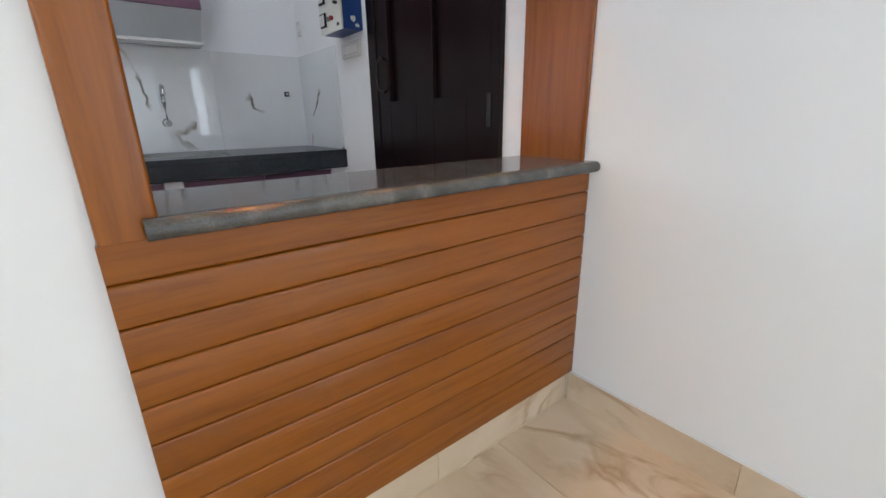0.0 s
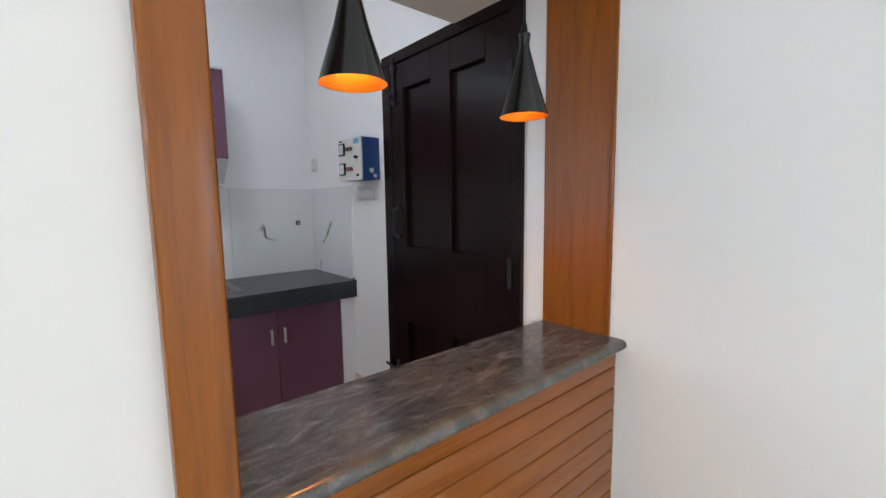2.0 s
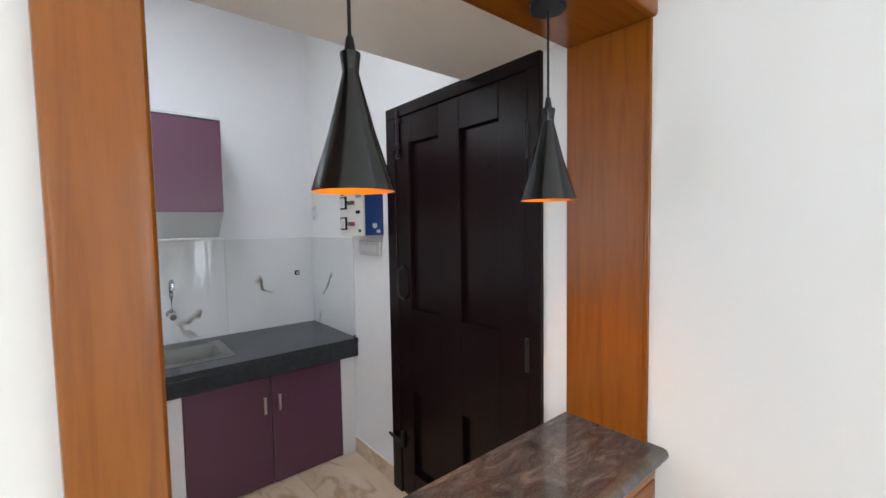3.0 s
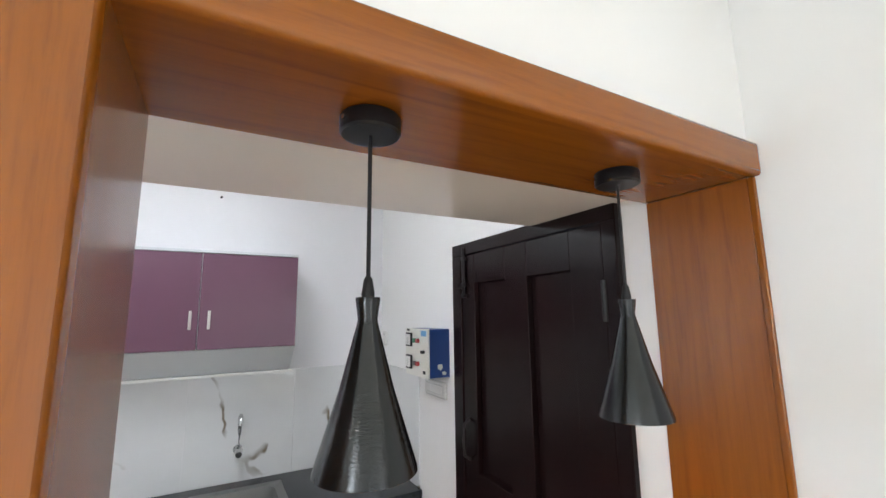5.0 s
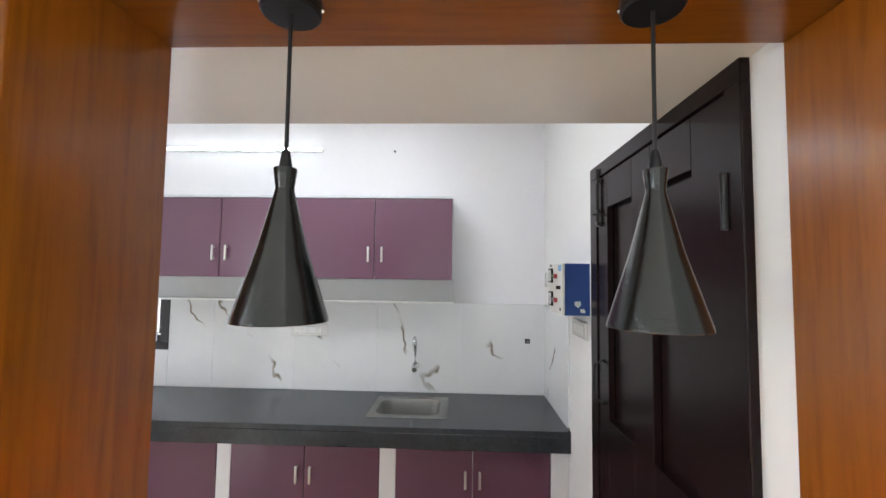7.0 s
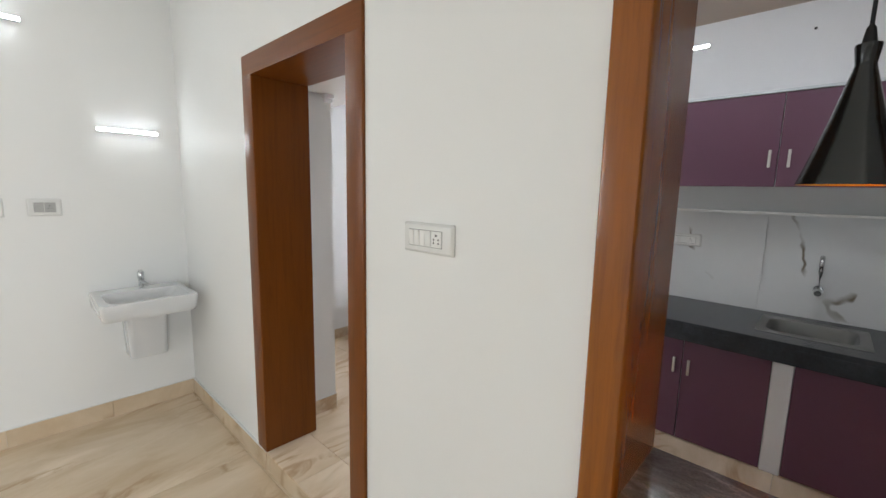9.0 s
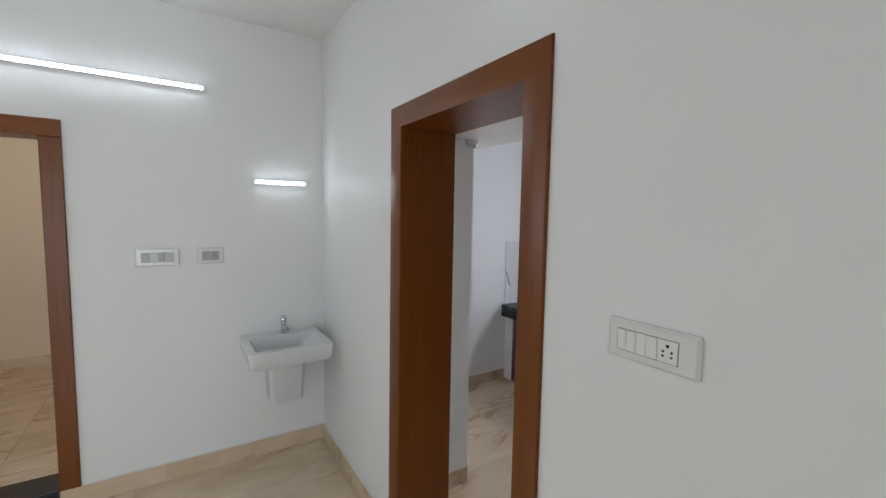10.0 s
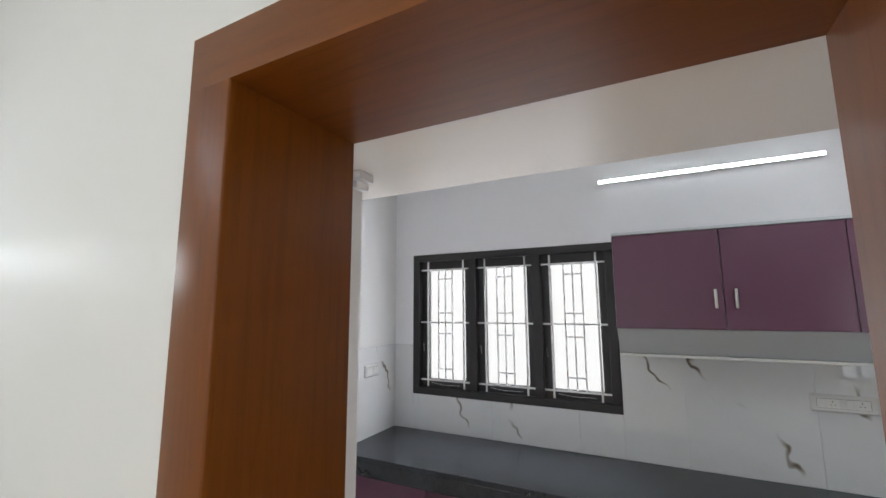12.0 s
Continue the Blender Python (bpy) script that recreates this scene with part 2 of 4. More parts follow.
def part(name, bm, material, parent, label="", where=None, smooth=None):
    """Links a bmesh, given in the room's own metres, as one mesh under a thing or part."""
    origin = AT[parent] if parent is not None else Vector(where or (0, 0, 0))
    bmesh.ops.translate(bm, verts=bm.verts, vec=-origin)
    me = bpy.data.meshes.new(name)
    bmesh.ops.recalc_face_normals(bm, faces=bm.faces)
    if smooth:
        for f in bm.faces:
            f.smooth = True
        for e in bm.edges:
            if len(e.link_faces) == 2 and e.calc_face_angle() > radians(smooth):
                e.smooth = False
    bm.to_mesh(me)
    bm.free()
    me.materials.append(material)
    ob = new(name, me)
    ob.parent = parent
    if parent is None:
        ob.location = origin
    AT[ob] = origin
    if label:
        ob["label"] = label
    return ob


def piece(name, me, parent, offset):
    """One more object on a shared mesh, at an offset in its parent."""
    ob = new(name, me)
    ob.parent = parent
    ob.location = offset
    return ob


def box(x0, x1, y0, y1, z0, z1, r=0.0, seg=2, bm=None):
    b = bmesh.new()
    bmesh.ops.create_cube(b, size=1, matrix=Matrix.Translation(((x0 + x1) / 2, (y0 + y1) / 2, (z0 + z1) / 2)) @ Matrix.Diagonal((x1 - x0, y1 - y0, z1 - z0, 1)))
    if r:
        bmesh.ops.bevel(b, geom=b.edges[:], offset=r, segments=seg, affect="EDGES", profile=0.5)
    return join(bm, b)


def faced(x0, x1, y0, y1, z0, z1, r, axis="y", seg=3):
    """A board whose visible face alone has rounded edges: its low-y face, or its high-x face."""
    b = box(x0, x1, y0, y1, z0, z1)
    near = (lambda v: abs(v.co.y - y0) < 1e-5) if axis == "y" else (lambda v: abs(v.co.x - x1) < 1e-5)
    bmesh.ops.bevel(b, geom=[e for e in b.edges if near(e.verts[0]) and near(e.verts[1])], offset=r, segments=seg, affect="EDGES", profile=0.5)
    return b


def join(bm, b):
    if bm is None:
        return b
    me = bpy.data.meshes.new("join")
    b.to_mesh(me)
    b.free()
    bm.from_mesh(me)
    bpy.data.meshes.remove(me)
    return bm


def rod(p, q, r, seg=12, r2=None, bm=None):
    b = bmesh.new()
    p, q = Vector(p), Vector(q)
    m = Matrix.Translation((p + q) / 2) @ (q - p).to_track_quat("Z", "Y").to_matrix().to_4x4()
    bmesh.ops.create_cone(b, cap_ends=True, segments=seg, radius1=r, radius2=r if r2 is None else r2, depth=(q - p).length, matrix=m)
    return join(bm, b)


def bent(points, r, seg=10, bm=None):
    """A round bar along a line of points."""
    b = bmesh.new()
    rings = []
    pts = [Vector(p) for p in points]
    for i, p in enumerate(pts):
        d = (pts[min(i + 1, len(pts) - 1)] - pts[max(i - 1, 0)]).normalized()
        q = d.to_track_quat("Z", "Y")
        rings.append([b.verts.new(p + q @ Vector((r * math.cos(a), r * math.sin(a), 0))) for a in [2 * math.pi * k / seg for k in range(seg)]])
    for u, v in zip(rings, rings[1:]):
        for k in range(seg):
            b.faces.new((u[k], u[(k + 1) % seg], v[(k + 1) % seg], v[k]))
    b.faces.new(rings[0][::-1])
    b.faces.new(rings[-1])
    return join(bm, b)


def turned(profile, x, y, seg=40, bm=None, closed=False):
    """A lathe-turned skin from (radius, height) pairs."""
    b = bmesh.new()
    rings = [[b.verts.new((x + r * math.cos(2 * math.pi * k / seg), y + r * math.sin(2 * math.pi * k / seg), z)) for k in range(seg)] for r, z in profile]
    for u, v in zip(rings, rings[1:]):
        for k in range(seg):
            b.faces.new((u[k], u[(k + 1) % seg], v[(k + 1) % seg], v[k]))
    if closed:
        b.faces.new(rings[0][::-1])
        b.faces.new(rings[-1])
    return join(bm, b)


def loft(sections, cap=True, bm=None):
    """Skin over closed sections with equal counts of corners."""
    b = bmesh.new()
    rings = [[b.verts.new(p) for p in s] for s in sections]
    n = len(rings[0])
    for u, v in zip(rings, rings[1:]):
        for k in range(n):
            b.faces.new((u[k], u[(k + 1) % n], v[(k + 1) % n], v[k]))
    if cap:
        b.faces.new(rings[0][::-1])
        b.faces.new(rings[-1])
    return join(bm, b)


def rrect(x0, x1, y0, y1, z, r, n=6):
    """A rectangle with rounded corners, at one height."""
    out = []
    for cx, cy, a in ((x1 - r, y1 - r, 0), (x0 + r, y1 - r, 90), (x0 + r, y0 + r, 180), (x1 - r, y0 + r, 270)):
        for k in range(n + 1):
            t = radians(a + 90 * k / n)
            out.append((cx + r * math.cos(t), cy + r * math.sin(t), z))
    return out


# ---- the plan ----
XL, XR = -3.075, 1.428        # left and right walls
YF, YB = 0.905, 1.165         # front and back faces of the wall between dining and kitchen
YK = 3.4195                   # back wall of the kitchen
H = 2.95                      # ceiling
FD = -0.115                   # the dining floor lies one low step under the kitchen floor
PX0, PX1, PZ0, PZ1 = 0.211, 1.420, 0.820, 2.087   # clear opening of the hatch
DX0, DX1, DZ = -1.734, -0.886, 2.10               # clear opening of the kitchen doorway
KX, KY = -1.904, 1.462         # corner of the thicker wall beside the kitchen doorway
YS = -3.6                     # far wall of the living side
XE = 3.4


def setting(name, boxes, material, label, category):
    b = None
    for c in boxes:
        b = box(*c, bm=b)
    return solid(name, b, material, label, category, kind="structure")


setting("wall_kitchen_partition", [
    (XL, KX, YF, KY, FD, H),
    (KX, DX0 - 0.02, YF, 1.20, FD, H),
    (DX0 - 0.02, DX1 + 0.02, YF, 1.20, DZ + 0.02, H),
    (DX1 + 0.02, -0.5, YF, 1.20, FD, H),
    (-0.5, PX0 - 0.03, YF, YB, FD, H),
    (PX0 - 0.03, XR, YF, YB, PZ1 + 0.045, H),
    (PX0 - 0.03, XR, YF + 0.005, YB - 0.02, FD, PZ0 - 0.04),
], WALL, "smooth white painted wall between dining space and kitchen", "wall")
setting("wall_right", [(XR, XR + 0.2, -0.3, 1.29, FD, H), (XR, XR + 0.2, 1.29, 2.295, 2.10, H), (XR, XR + 0.2, 2.295, YK, FD, H), (XR + 0.2, XE + 0.2, -0.3, -0.1, FD, H)],
        WALL, "plain white painted side wall shared by both rooms", "wall")
D2A, D2B = -1.60, -0.672
# the opening from y -3.3 to -1.9 only lets the side fill in
setting("wall_left", [(XL - 0.2, XL, D2B + 0.02, YK, FD, H), (XL - 0.2, XL, D2A - 0.02, D2B + 0.02, 2.095, H), (XL - 0.2, XL, YS, -3.3, FD, H), (XL - 0.2, XL, -3.3, -1.9, FD, 0.9), (XL - 0.2, XL, -3.3, -1.9, 2.1, H), (XL - 0.2, XL, -1.9, D2A - 0.02, FD, H)],
        WALL, "white painted wall behind the wash basin", "wall")
WX0, WX1, WZ0, WZ1 = -2.896, -1.354, 1.042, 2.142
setting("wall_kitchen_back", [(XL - 0.2, WX0, YK, YK + 0.115, FD, H), (WX1, XR + 0.2, YK, YK + 0.115, FD, H), (WX0, WX1, YK, YK + 0.115, FD, WZ0), (WX0, WX1, YK, YK + 0.115, WZ1, H)],
        KWALL, "white painted kitchen wall with a wide window", "wall")
# the gap in the XE wall is made up, for the east fill
setting("wall_living", [(XL - 0.2, -0.3, YS - 0.2, YS, FD, H), (-0.3, 1.2, YS - 0.2, YS, FD, 0.2), (-0.3, 1.2, YS - 0.2, YS, 2.0, H), (1.2, 1.75, YS - 0.2, YS, FD, H),
                        (1.75, 2.2, YS - 0.2, YS, FD, 0.4), (1.75, 2.2, YS - 0.2, YS, 2.15, H), (1.945, 2.005, YS - 0.07, YS - 0.01, 0.4, 2.15), (2.2, XE + 0.2, YS - 0.2, YS, FD, H), (XE, XE + 0.2, YS, -1.65, FD, H), (XE, XE + 0.2, -0.45, -0.1, FD, H), (XE, XE + 0.2, -1.65, -0.45, 2.04, H)],
        WALL, "plain white painted wall of the living side", "wall")
setting("ceiling", [(XL - 0.2, XR + 0.2, YS - 0.2, YK + 0.2, H, H + 0.15), (XR + 0.2, XE + 0.2, YS - 0.2, -0.1, H, H + 0.15)], CEIL, "flat white painted ceiling", "ceiling")
setting("loft_slab", [(XL, XR, YB + 0.001, 1.678, 2.115, 2.20)], SLAB, "glossy cream-white underside of the kitchen loft slab", "loft slab")
floor = setting("floor", [(XL - 0.2, XR + 0.2, YS - 0.2, 1.0, FD - 0.12, FD - 0.008), (XR + 0.2, XE + 0.2, YS - 0.2, -0.1, FD - 0.12, FD - 0.008)], GROUT, "polished beige marble tile floor with brown veins", "floor")
kitchen_floor = setting("kitchen_floor", [(XL - 0.2, XR + 0.2, 1.0, YK + 0.2, FD - 0.12, -0.008), (DX0 - 0.019, DX1 + 0.019, YF + 0.006, 1.0, FD - 0.12, -0.008)], GROUT, "polished beige marble tile floor one step up", "floor")
setting("ground", [(-60, 60, -60, 60, -0.7, -0.6)], GROUT, "bare pale ground around the house", "ground")
# room behind the far doorway
setting("side_room_wall", [(-6.0, -5.85, -3.0, 0.4, -0.1, H), (-5.85, XL - 0.2, 0.25, 0.4, -0.1, H), (-5.85, XL - 0.2, -3.0, -2.85, -0.1, H)], CREAM, "cream painted wall of the side room", "wall")
setting("side_room_ceiling", [(-6.0, XL - 0.2, -3.0, 0.4, H, H + 0.1)], CEIL, "flat ceiling of the side room", "ceiling")
side_floor = setting("side_room_floor", [(-6.0, XL - 0.2, -3.0, 0.4, -0.1, -0.008)], GROUT, "polished beige tile floor of the side room", "floor")

# ---- hatch between dining space and kitchen ----
hatch = thing("serving_hatch", (0.8, 1.0, 0), "varnished teak frame lining the serving hatch in the white wall", "hatch frame")
jamb = box(0.125, PX0, 0.8722, YF - 0.0002, PZ0 - 0.0363, PZ1 - 0.0002)
bmesh.ops.bevel(jamb, geom=[e for e in jamb.edges if all(v.co.y < 0.873 for v in e.verts) and abs(e.verts[0].co.z - e.verts[1].co.z) > 0.1], offset=0.009, segments=3, affect="EDGES", profile=0.5)
part("side_jamb", jamb, WOOD_Z, hatch, smooth=30)
part("jamb_lining", box(PX0 - 0.028, PX0 - 0.0005, YF, 1.178, PZ0 - 0.001, PZ1), WOOD_Z, hatch)
part("jamb_lining", box(PX1, XR - 0.0005, 0.912, 1.178, PZ0 - 0.002, PZ1, 0.002, 2), WOOD_Z, hatch)
part("edge_bead", box(PX1 - 0.004, XR - 0.0005, 0.895, 0.9115, PZ0, PZ1 - 0.001, 0.004, 3), WOOD_Z, hatch, smooth=30)
part("head", faced(0.122, XR - 0.0005, 0.880, YF - 0.0002, PZ1, 2.167, 0.012, seg=4), WOOD_X, hatch, smooth=30)
part("head_lining", box(PX0 - 0.028, XR - 0.001, YF, 1.178, PZ1 + 0.0012, PZ1 + 0.043), WOOD_X, hatch)

panel = thing("plank_panel", (0.8, 0.89, 0), "horizontal varnished teak planks cladding the wall below the hatch", "wood panelling")
part("backing", box(0.123, XR - 0.001, 0.8834, YF - 0.0003, 0.002, PZ0 - 0.0367), WOOD_X, panel)


def plank(z0, z1, round_top=True):
    b = box(0.123, XR - 0.001, 0.872, 0.8832, z0, z1)
    edges = [e for e in b.edges if all(abs(v.co.y - 0.872) < 1e-4 for v in e.verts) and abs(e.verts[0].co.x - e.verts[1].co.x) > 0.1 and (round_top or e.verts[0].co.z < z1 - 1e-4)]
    bmesh.ops.bevel(b, geom=edges, offset=0.0058, segments=3, affect="EDGES", profile=0.5)
    return part("plank", b, WOOD_X, panel, smooth=40)


plank(0.003, 0.0957)
row = plank(0.097, 0.1732)
for k in range(1, 8):
    piece("plank", row.data, panel, (0, 0, 0.0775 * k))
plank(0.7172, PZ0 - 0.0365, False)

# granite ledge with a rounded nose
ledge = thing("granite_ledge", (0.8, 1.0, PZ0), "polished brown-grey granite ledge with a rounded nose", "counter ledge")
part("slab_top", box(PX0 - 0.0003, XR - 0.0008, 0.866, 1.180, PZ0 - 0.036, PZ0), BROWN_GRANITE, ledge)
nose = [(0.866, PZ0 - 0.0003)] + [(0.852 - 0.018 * math.sin(radians(a)), PZ0 - 0.018 + 0.018 * math.cos(radians(a))) for a in range(0, 181, 20)] + [(0.866, PZ0 - 0.036)]
part("rounded_nose", loft([[(x, y, z) for y, z in nose] for x in (PX0 - 0.022, PX0 - 0.012, XR - 0.001)]), GRANITE_EDGE, ledge, "rough grey granite nose", smooth=40)

# ---- kitchen doorway ----
door_1 = thing("door_1", (-1.31, 1.05, 0), "open doorway lined with dark stained teak", "doorway", kind="structure")


def board(x0, x1, z0, z1, y0, sides, r=0.006):
    """A casing board on the dining wall; only the named front edges are rounded (l, r, t), so that butt joints close."""
    b = box(x0, x1, y0, YF - 0.0002, z0, z1)
    on = {"l": lambda v: v.co.x < x0 + 1e-5, "r": lambda v: v.co.x > x1 - 1e-5, "t": lambda v: v.co.z > z1 - 1e-5}
    geom = [e for e in b.edges if all(v.co.y < y0 + 1e-5 for v in e.verts) and any(all(on[k](v) for v in e.verts) for k in sides)]
    bmesh.ops.bevel(b, geom=geom, offset=r, segments=3, affect="EDGES", profile=0.5)
    return b


part("casing", board(-1.846, DX0, 0.001, DZ - 0.0002, 0.892, "lr"), FRAME_Z, door_1, smooth=30)
part("casing", board(DX1, -0.775, 0.001, DZ - 0.0002, 0.892, "lr"), FRAME_Z, door_1, smooth=30)
part("casing_head", board(-1.846, -0.775, DZ, 2.205, 0.8918, "lrt"), FRAME_X, door_1, smooth=30)
part("lining", box(DX0 - 0.019, DX0, YF, 1.212, 0.001, DZ), FRAME_Z, door_1)
part("lining", box(DX1, DX1 + 0.019, YF, 1.212, 0.001, DZ), FRAME_Z, door_1)
part("lining_head", box(DX0 - 0.019, DX1 + 0.019, YF, 1.212, DZ + 0.0005, DZ + 0.0145), FRAME_X, door_1)

door_2 = thing("door_2", (XL, (D2A + D2B) / 2, 0), "doorway with dark stained teak casing into a side room", "doorway", kind="structure")
part("casing", faced(XL + 0.0002, XL + 0.018, D2B, -0.574, 0.001, 2.0748, 0.005, "x"), FRAME_Z, door_2)
part("casing", faced(XL + 0.0002, XL + 0.018, D2A - 0.098, D2A, 0.001, 2.0748, 0.005, "x"), FRAME_Z, door_2)
part("casing_head", faced(XL + 0.0002, XL + 0.019, D2A - 0.098, -0.574, 2.075, 2.173, 0.005, "x"), FRAME_Y, door_2)
part("lining", box(XL - 0.2, XL, D2B, D2B + 0.019, 0.001, 2.075), FRAME_Z, door_2)
part("lining", box(XL - 0.2, XL, D2A - 0.019, D2A, 0.001, 2.075), FRAME_Z, door_2)
part("lining_head", box(XL - 0.2, XL, D2A - 0.019, D2B + 0.019, 2.0755, 2.094), FRAME_Y, door_2)
part("threshold", box(XL - 0.2, XL + 0.022, D2A, D2B, FD + 0.0005, 0.014, 0.003), BLACK_GRANITE, door_2, "black granite threshold")

# ---- closed dark door in the kitchen's side wall ----
door_3 = thing("door_3", (XR, 1.79, 0), "closed black-brown painted panel door", "door", kind="structure")
part("frame_post", box(XR - 0.022, XR + 0.10, 1.281, 1.337, 0.001, 2.064, 0.003), BLACKWOOD, door_3)
part("frame_post", box(XR - 0.022, XR + 0.10, 2.222, 2.306, 0.001, 2.064, 0.003), BLACKWOOD, door_3)
part("frame_head", box(XR - 0.022, XR + 0.10, 1.281, 2.306, 2.0645, 2.123, 0.003), BLACKWOOD, door_3)
leaf = part("leaf", box(XR + 0.010, XR + 0.03, 1.341, 2.218, 0.01, 2.060), BLACKWOOD, door_3)
for n, (y0, y1, z0, z1) in enumerate(((1.341, 1.485, 0.01, 2.060), (2.106, 2.218, 0.01, 2.060), (1.721, 1.864, 0.01, 2.060),
                                      (1.4855, 1.7205, 1.919, 2.060), (1.8645, 2.1055, 1.919, 2.060), (1.4855, 1.7205, 0.62, 1.054), (1.8645, 2.1055, 0.62, 1.054),
                                      (1.4855, 1.7205, 0.01, 0.16), (1.8645, 2.1055, 0.01, 0.16))):
    part("stile" if n < 3 else "rail", box(XR - 0.016, XR + 0.0095, y0, y1, z0, z1, 0.002), BLACKWOOD, leaf)
for z0 in (1.743, 0.926):
    part("hinge", rod((XR - 0.024, 1.339, z0), (XR - 0.024, 1.339, z0 + 0.130), 0.009), IRON, door_3)
bolt = part("tower_bolt", rod((XR - 0.027, 2.19, 1.865), (XR - 0.027, 2.19, 2.10), 0.007), IRON, door_3)
for z in (1.85, 1.905, 2.035):
    part("bolt_keeper", box(XR - 0.034, XR - 0.0165, 2.176, 2.204, z, z + 0.018, 0.002), IRON, bolt)
part("bolt_knob", rod((XR - 0.05, 2.19, 1.90), (XR - 0.028, 2.19, 1.90), 0.005), IRON, bolt)
part("pull_handle", bent([(XR - 0.017, 2.17, 1.10), (XR - 0.05, 2.17, 1.12), (XR - 0.055, 2.17, 1.19), (XR - 0.05, 2.17, 1.26), (XR - 0.017, 2.17, 1.28)], 0.006), IRON, door_3)
part("latch", rod((XR - 0.05, 2.19, 0.310), (XR - 0.035, 2.315, 0.316), 0.008), IRON, door_3)
part("latch_plate", box(XR - 0.03, XR - 0.0165, 2.19, 2.214, 0.27, 0.36, 0.002), IRON, door_3)

# ---- window ----
window_1 = thing("window_1", ((WX0 + WX1) / 2, YK, WZ0), "black framed three-light window with white grilles and bright frosted panes", "window", kind="structure")
F0, F1, SH = YK - 0.014, YK + 0.10, YK + 0.036
part("window_frame", box(WX0, WX1, F0, F1, WZ1 - 0.055, WZ1 - 0.0005, 0.003), WINWOOD, window_1)
part("window_frame", box(WX0, WX1, F0, F1, WZ0 + 0.0005, WZ0 + 0.055, 0.003), WINWOOD, window_1)
BAYS = []
step = (WX1 - WX0 - 0.06) / 3
for k in range(4):
    x = WX0 + step * k
    part("mullion", box(x, x + 0.06, F0 + 0.001, F1, WZ0 + 0.0555, WZ1 - 0.0555, 0.003), WINWOOD, window_1)
    BAYS.append((x + 0.06, x + step))
for x0, x1 in BAYS[:3]:
    z0, z1 = WZ0 + 0.0555, WZ1 - 0.0555
    sash = part("sash", box(x0, x1, SH, SH + 0.035, z0, z0 + 0.06), WINWOOD, window_1)
    part("sash_rail", box(x0, x1, SH, SH + 0.035, z1 - 0.072, z1), WINWOOD, sash)
    part("sash_stile", box(x0, x0 + 0.062, SH, SH + 0.035, z0 + 0.0605, z1 - 0.0725), WINWOOD, sash)
    part("sash_stile", box(x1 - 0.05, x1, SH, SH + 0.035, z0 + 0.0605, z1 - 0.0725), WINWOOD, sash)
    pane = part("pane", box(x0 + 0.045, x1 - 0.04, SH + 0.014, SH + 0.019, z0 + 0.05, z1 - 0.05), GLASS, sash, "bright frosted glass")
    pane.visible_shadow = False
    part("stay", bent([(x0 + 0.09, SH - 0.006, z0 + 0.03), (x0 + 0.15, SH - 0.006, z0 + 0.022), (x0 + 0.2, SH - 0.006, z0 + 0.018), (x1 - 0.1, SH - 0.006, z0 + 0.02)], 0.004, 6), CHROME, sash)
    part("fastener", bent([(x0 + 0.022, SH + 0.002, 1.42), (x0 + 0.022, SH - 0.02, 1.43), (x0 + 0.03, SH - 0.022, 1.37)], 0.004, 6), STEEL, sash)
    g0, w = YK + 0.014, x1 - x0
    grille = part("grille", box(x0, x1, g0, g0 + 0.006, z0 + 0.048, z0 + 0.060), GRILLE, window_1, "white painted steel bars")
    for z in ((z0 + z1) / 2, z1 - 0.075):
        part("flat_bar", box(x0, x1, g0, g0 + 0.006, z, z + 0.012), GRILLE, grille)
    for f in (0.14, 0.86):
        part("upright_bar", box(x0 + w * f - 0.0065, x0 + w * f + 0.0065, g0 + 0.0062, g0 + 0.012, z0, z1), GRILLE, grille)
    for f in (0.36, 0.5, 0.64):
        part("thin_bar", box(x0 + w * f - 0.005, x0 + w * f + 0.005, g0 + 0.0062, g0 + 0.012, z0 + 0.051, z1 - 0.066), GRILLE, grille)
    for z in (z1 - 0.15, (z0 + z1) / 2 + 0.075, (z0 + z1) / 2 - 0.085, z0 + 0.14):
        part("short_bar", box(x0 + w * 0.36, x0 + w * 0.64, g0, g0 + 0.006, z, z + 0.010), GRILLE, grille)

# ---- kitchen counter ----
CT = 0.776
counter = thing("kitchen_counter", (-0.9, 3.0, CT), "long black granite worktop with a deep front apron", "worktop")
SX0, SX1, SY0, SY1 = 0.265, 0.728, 2.885, 3.285
top = None
for c in ((XL + 0.001, SX0, 2.728, 3.410, CT - 0.03, CT), (SX1, XR - 0.001, 2.728, 3.410, CT - 0.03, CT), (SX0, SX1, 2.728, SY0, CT - 0.03, CT), (SX0, SX1, SY1, 3.410, CT - 0.03, CT)):
    top = box(*c, bm=top)
part("top_slab", top, BLACK_GRANITE, counter)
part("front_apron", box(XL + 0.001, XR - 0.001, 2.728, 2.75, CT - 0.118, CT - 0.0305, 0.003), BLACK_GRANITE, counter)

base = thing("counter_base", (-0.9, 3.0, 0), "white plastered piers carrying the worktop", "counter base", kind="structure")
PIERS = ((XL + 0.001, -2.957), (-1.89, -1.827), (-0.585, -0.504), (0.363, 0.452), (1.329, XR - 0.001))
for x0, x1 in PIERS:
    if SX0 < x0 < SX1:  # the pier stops below the sink bowl
        low = box(x0, x1, 2.783, 3.40, 0.0005, CT - 0.16)
        part("pier", box(x0, x1, 2.783, SY0 - 0.005, CT - 0.16, CT - 0.031, bm=low), KWALL, base)
        continue
    part("pier", box(x0, x1, 2.783, 3.40, 0.0005, CT - 0.031, 0.002), KWALL, base)


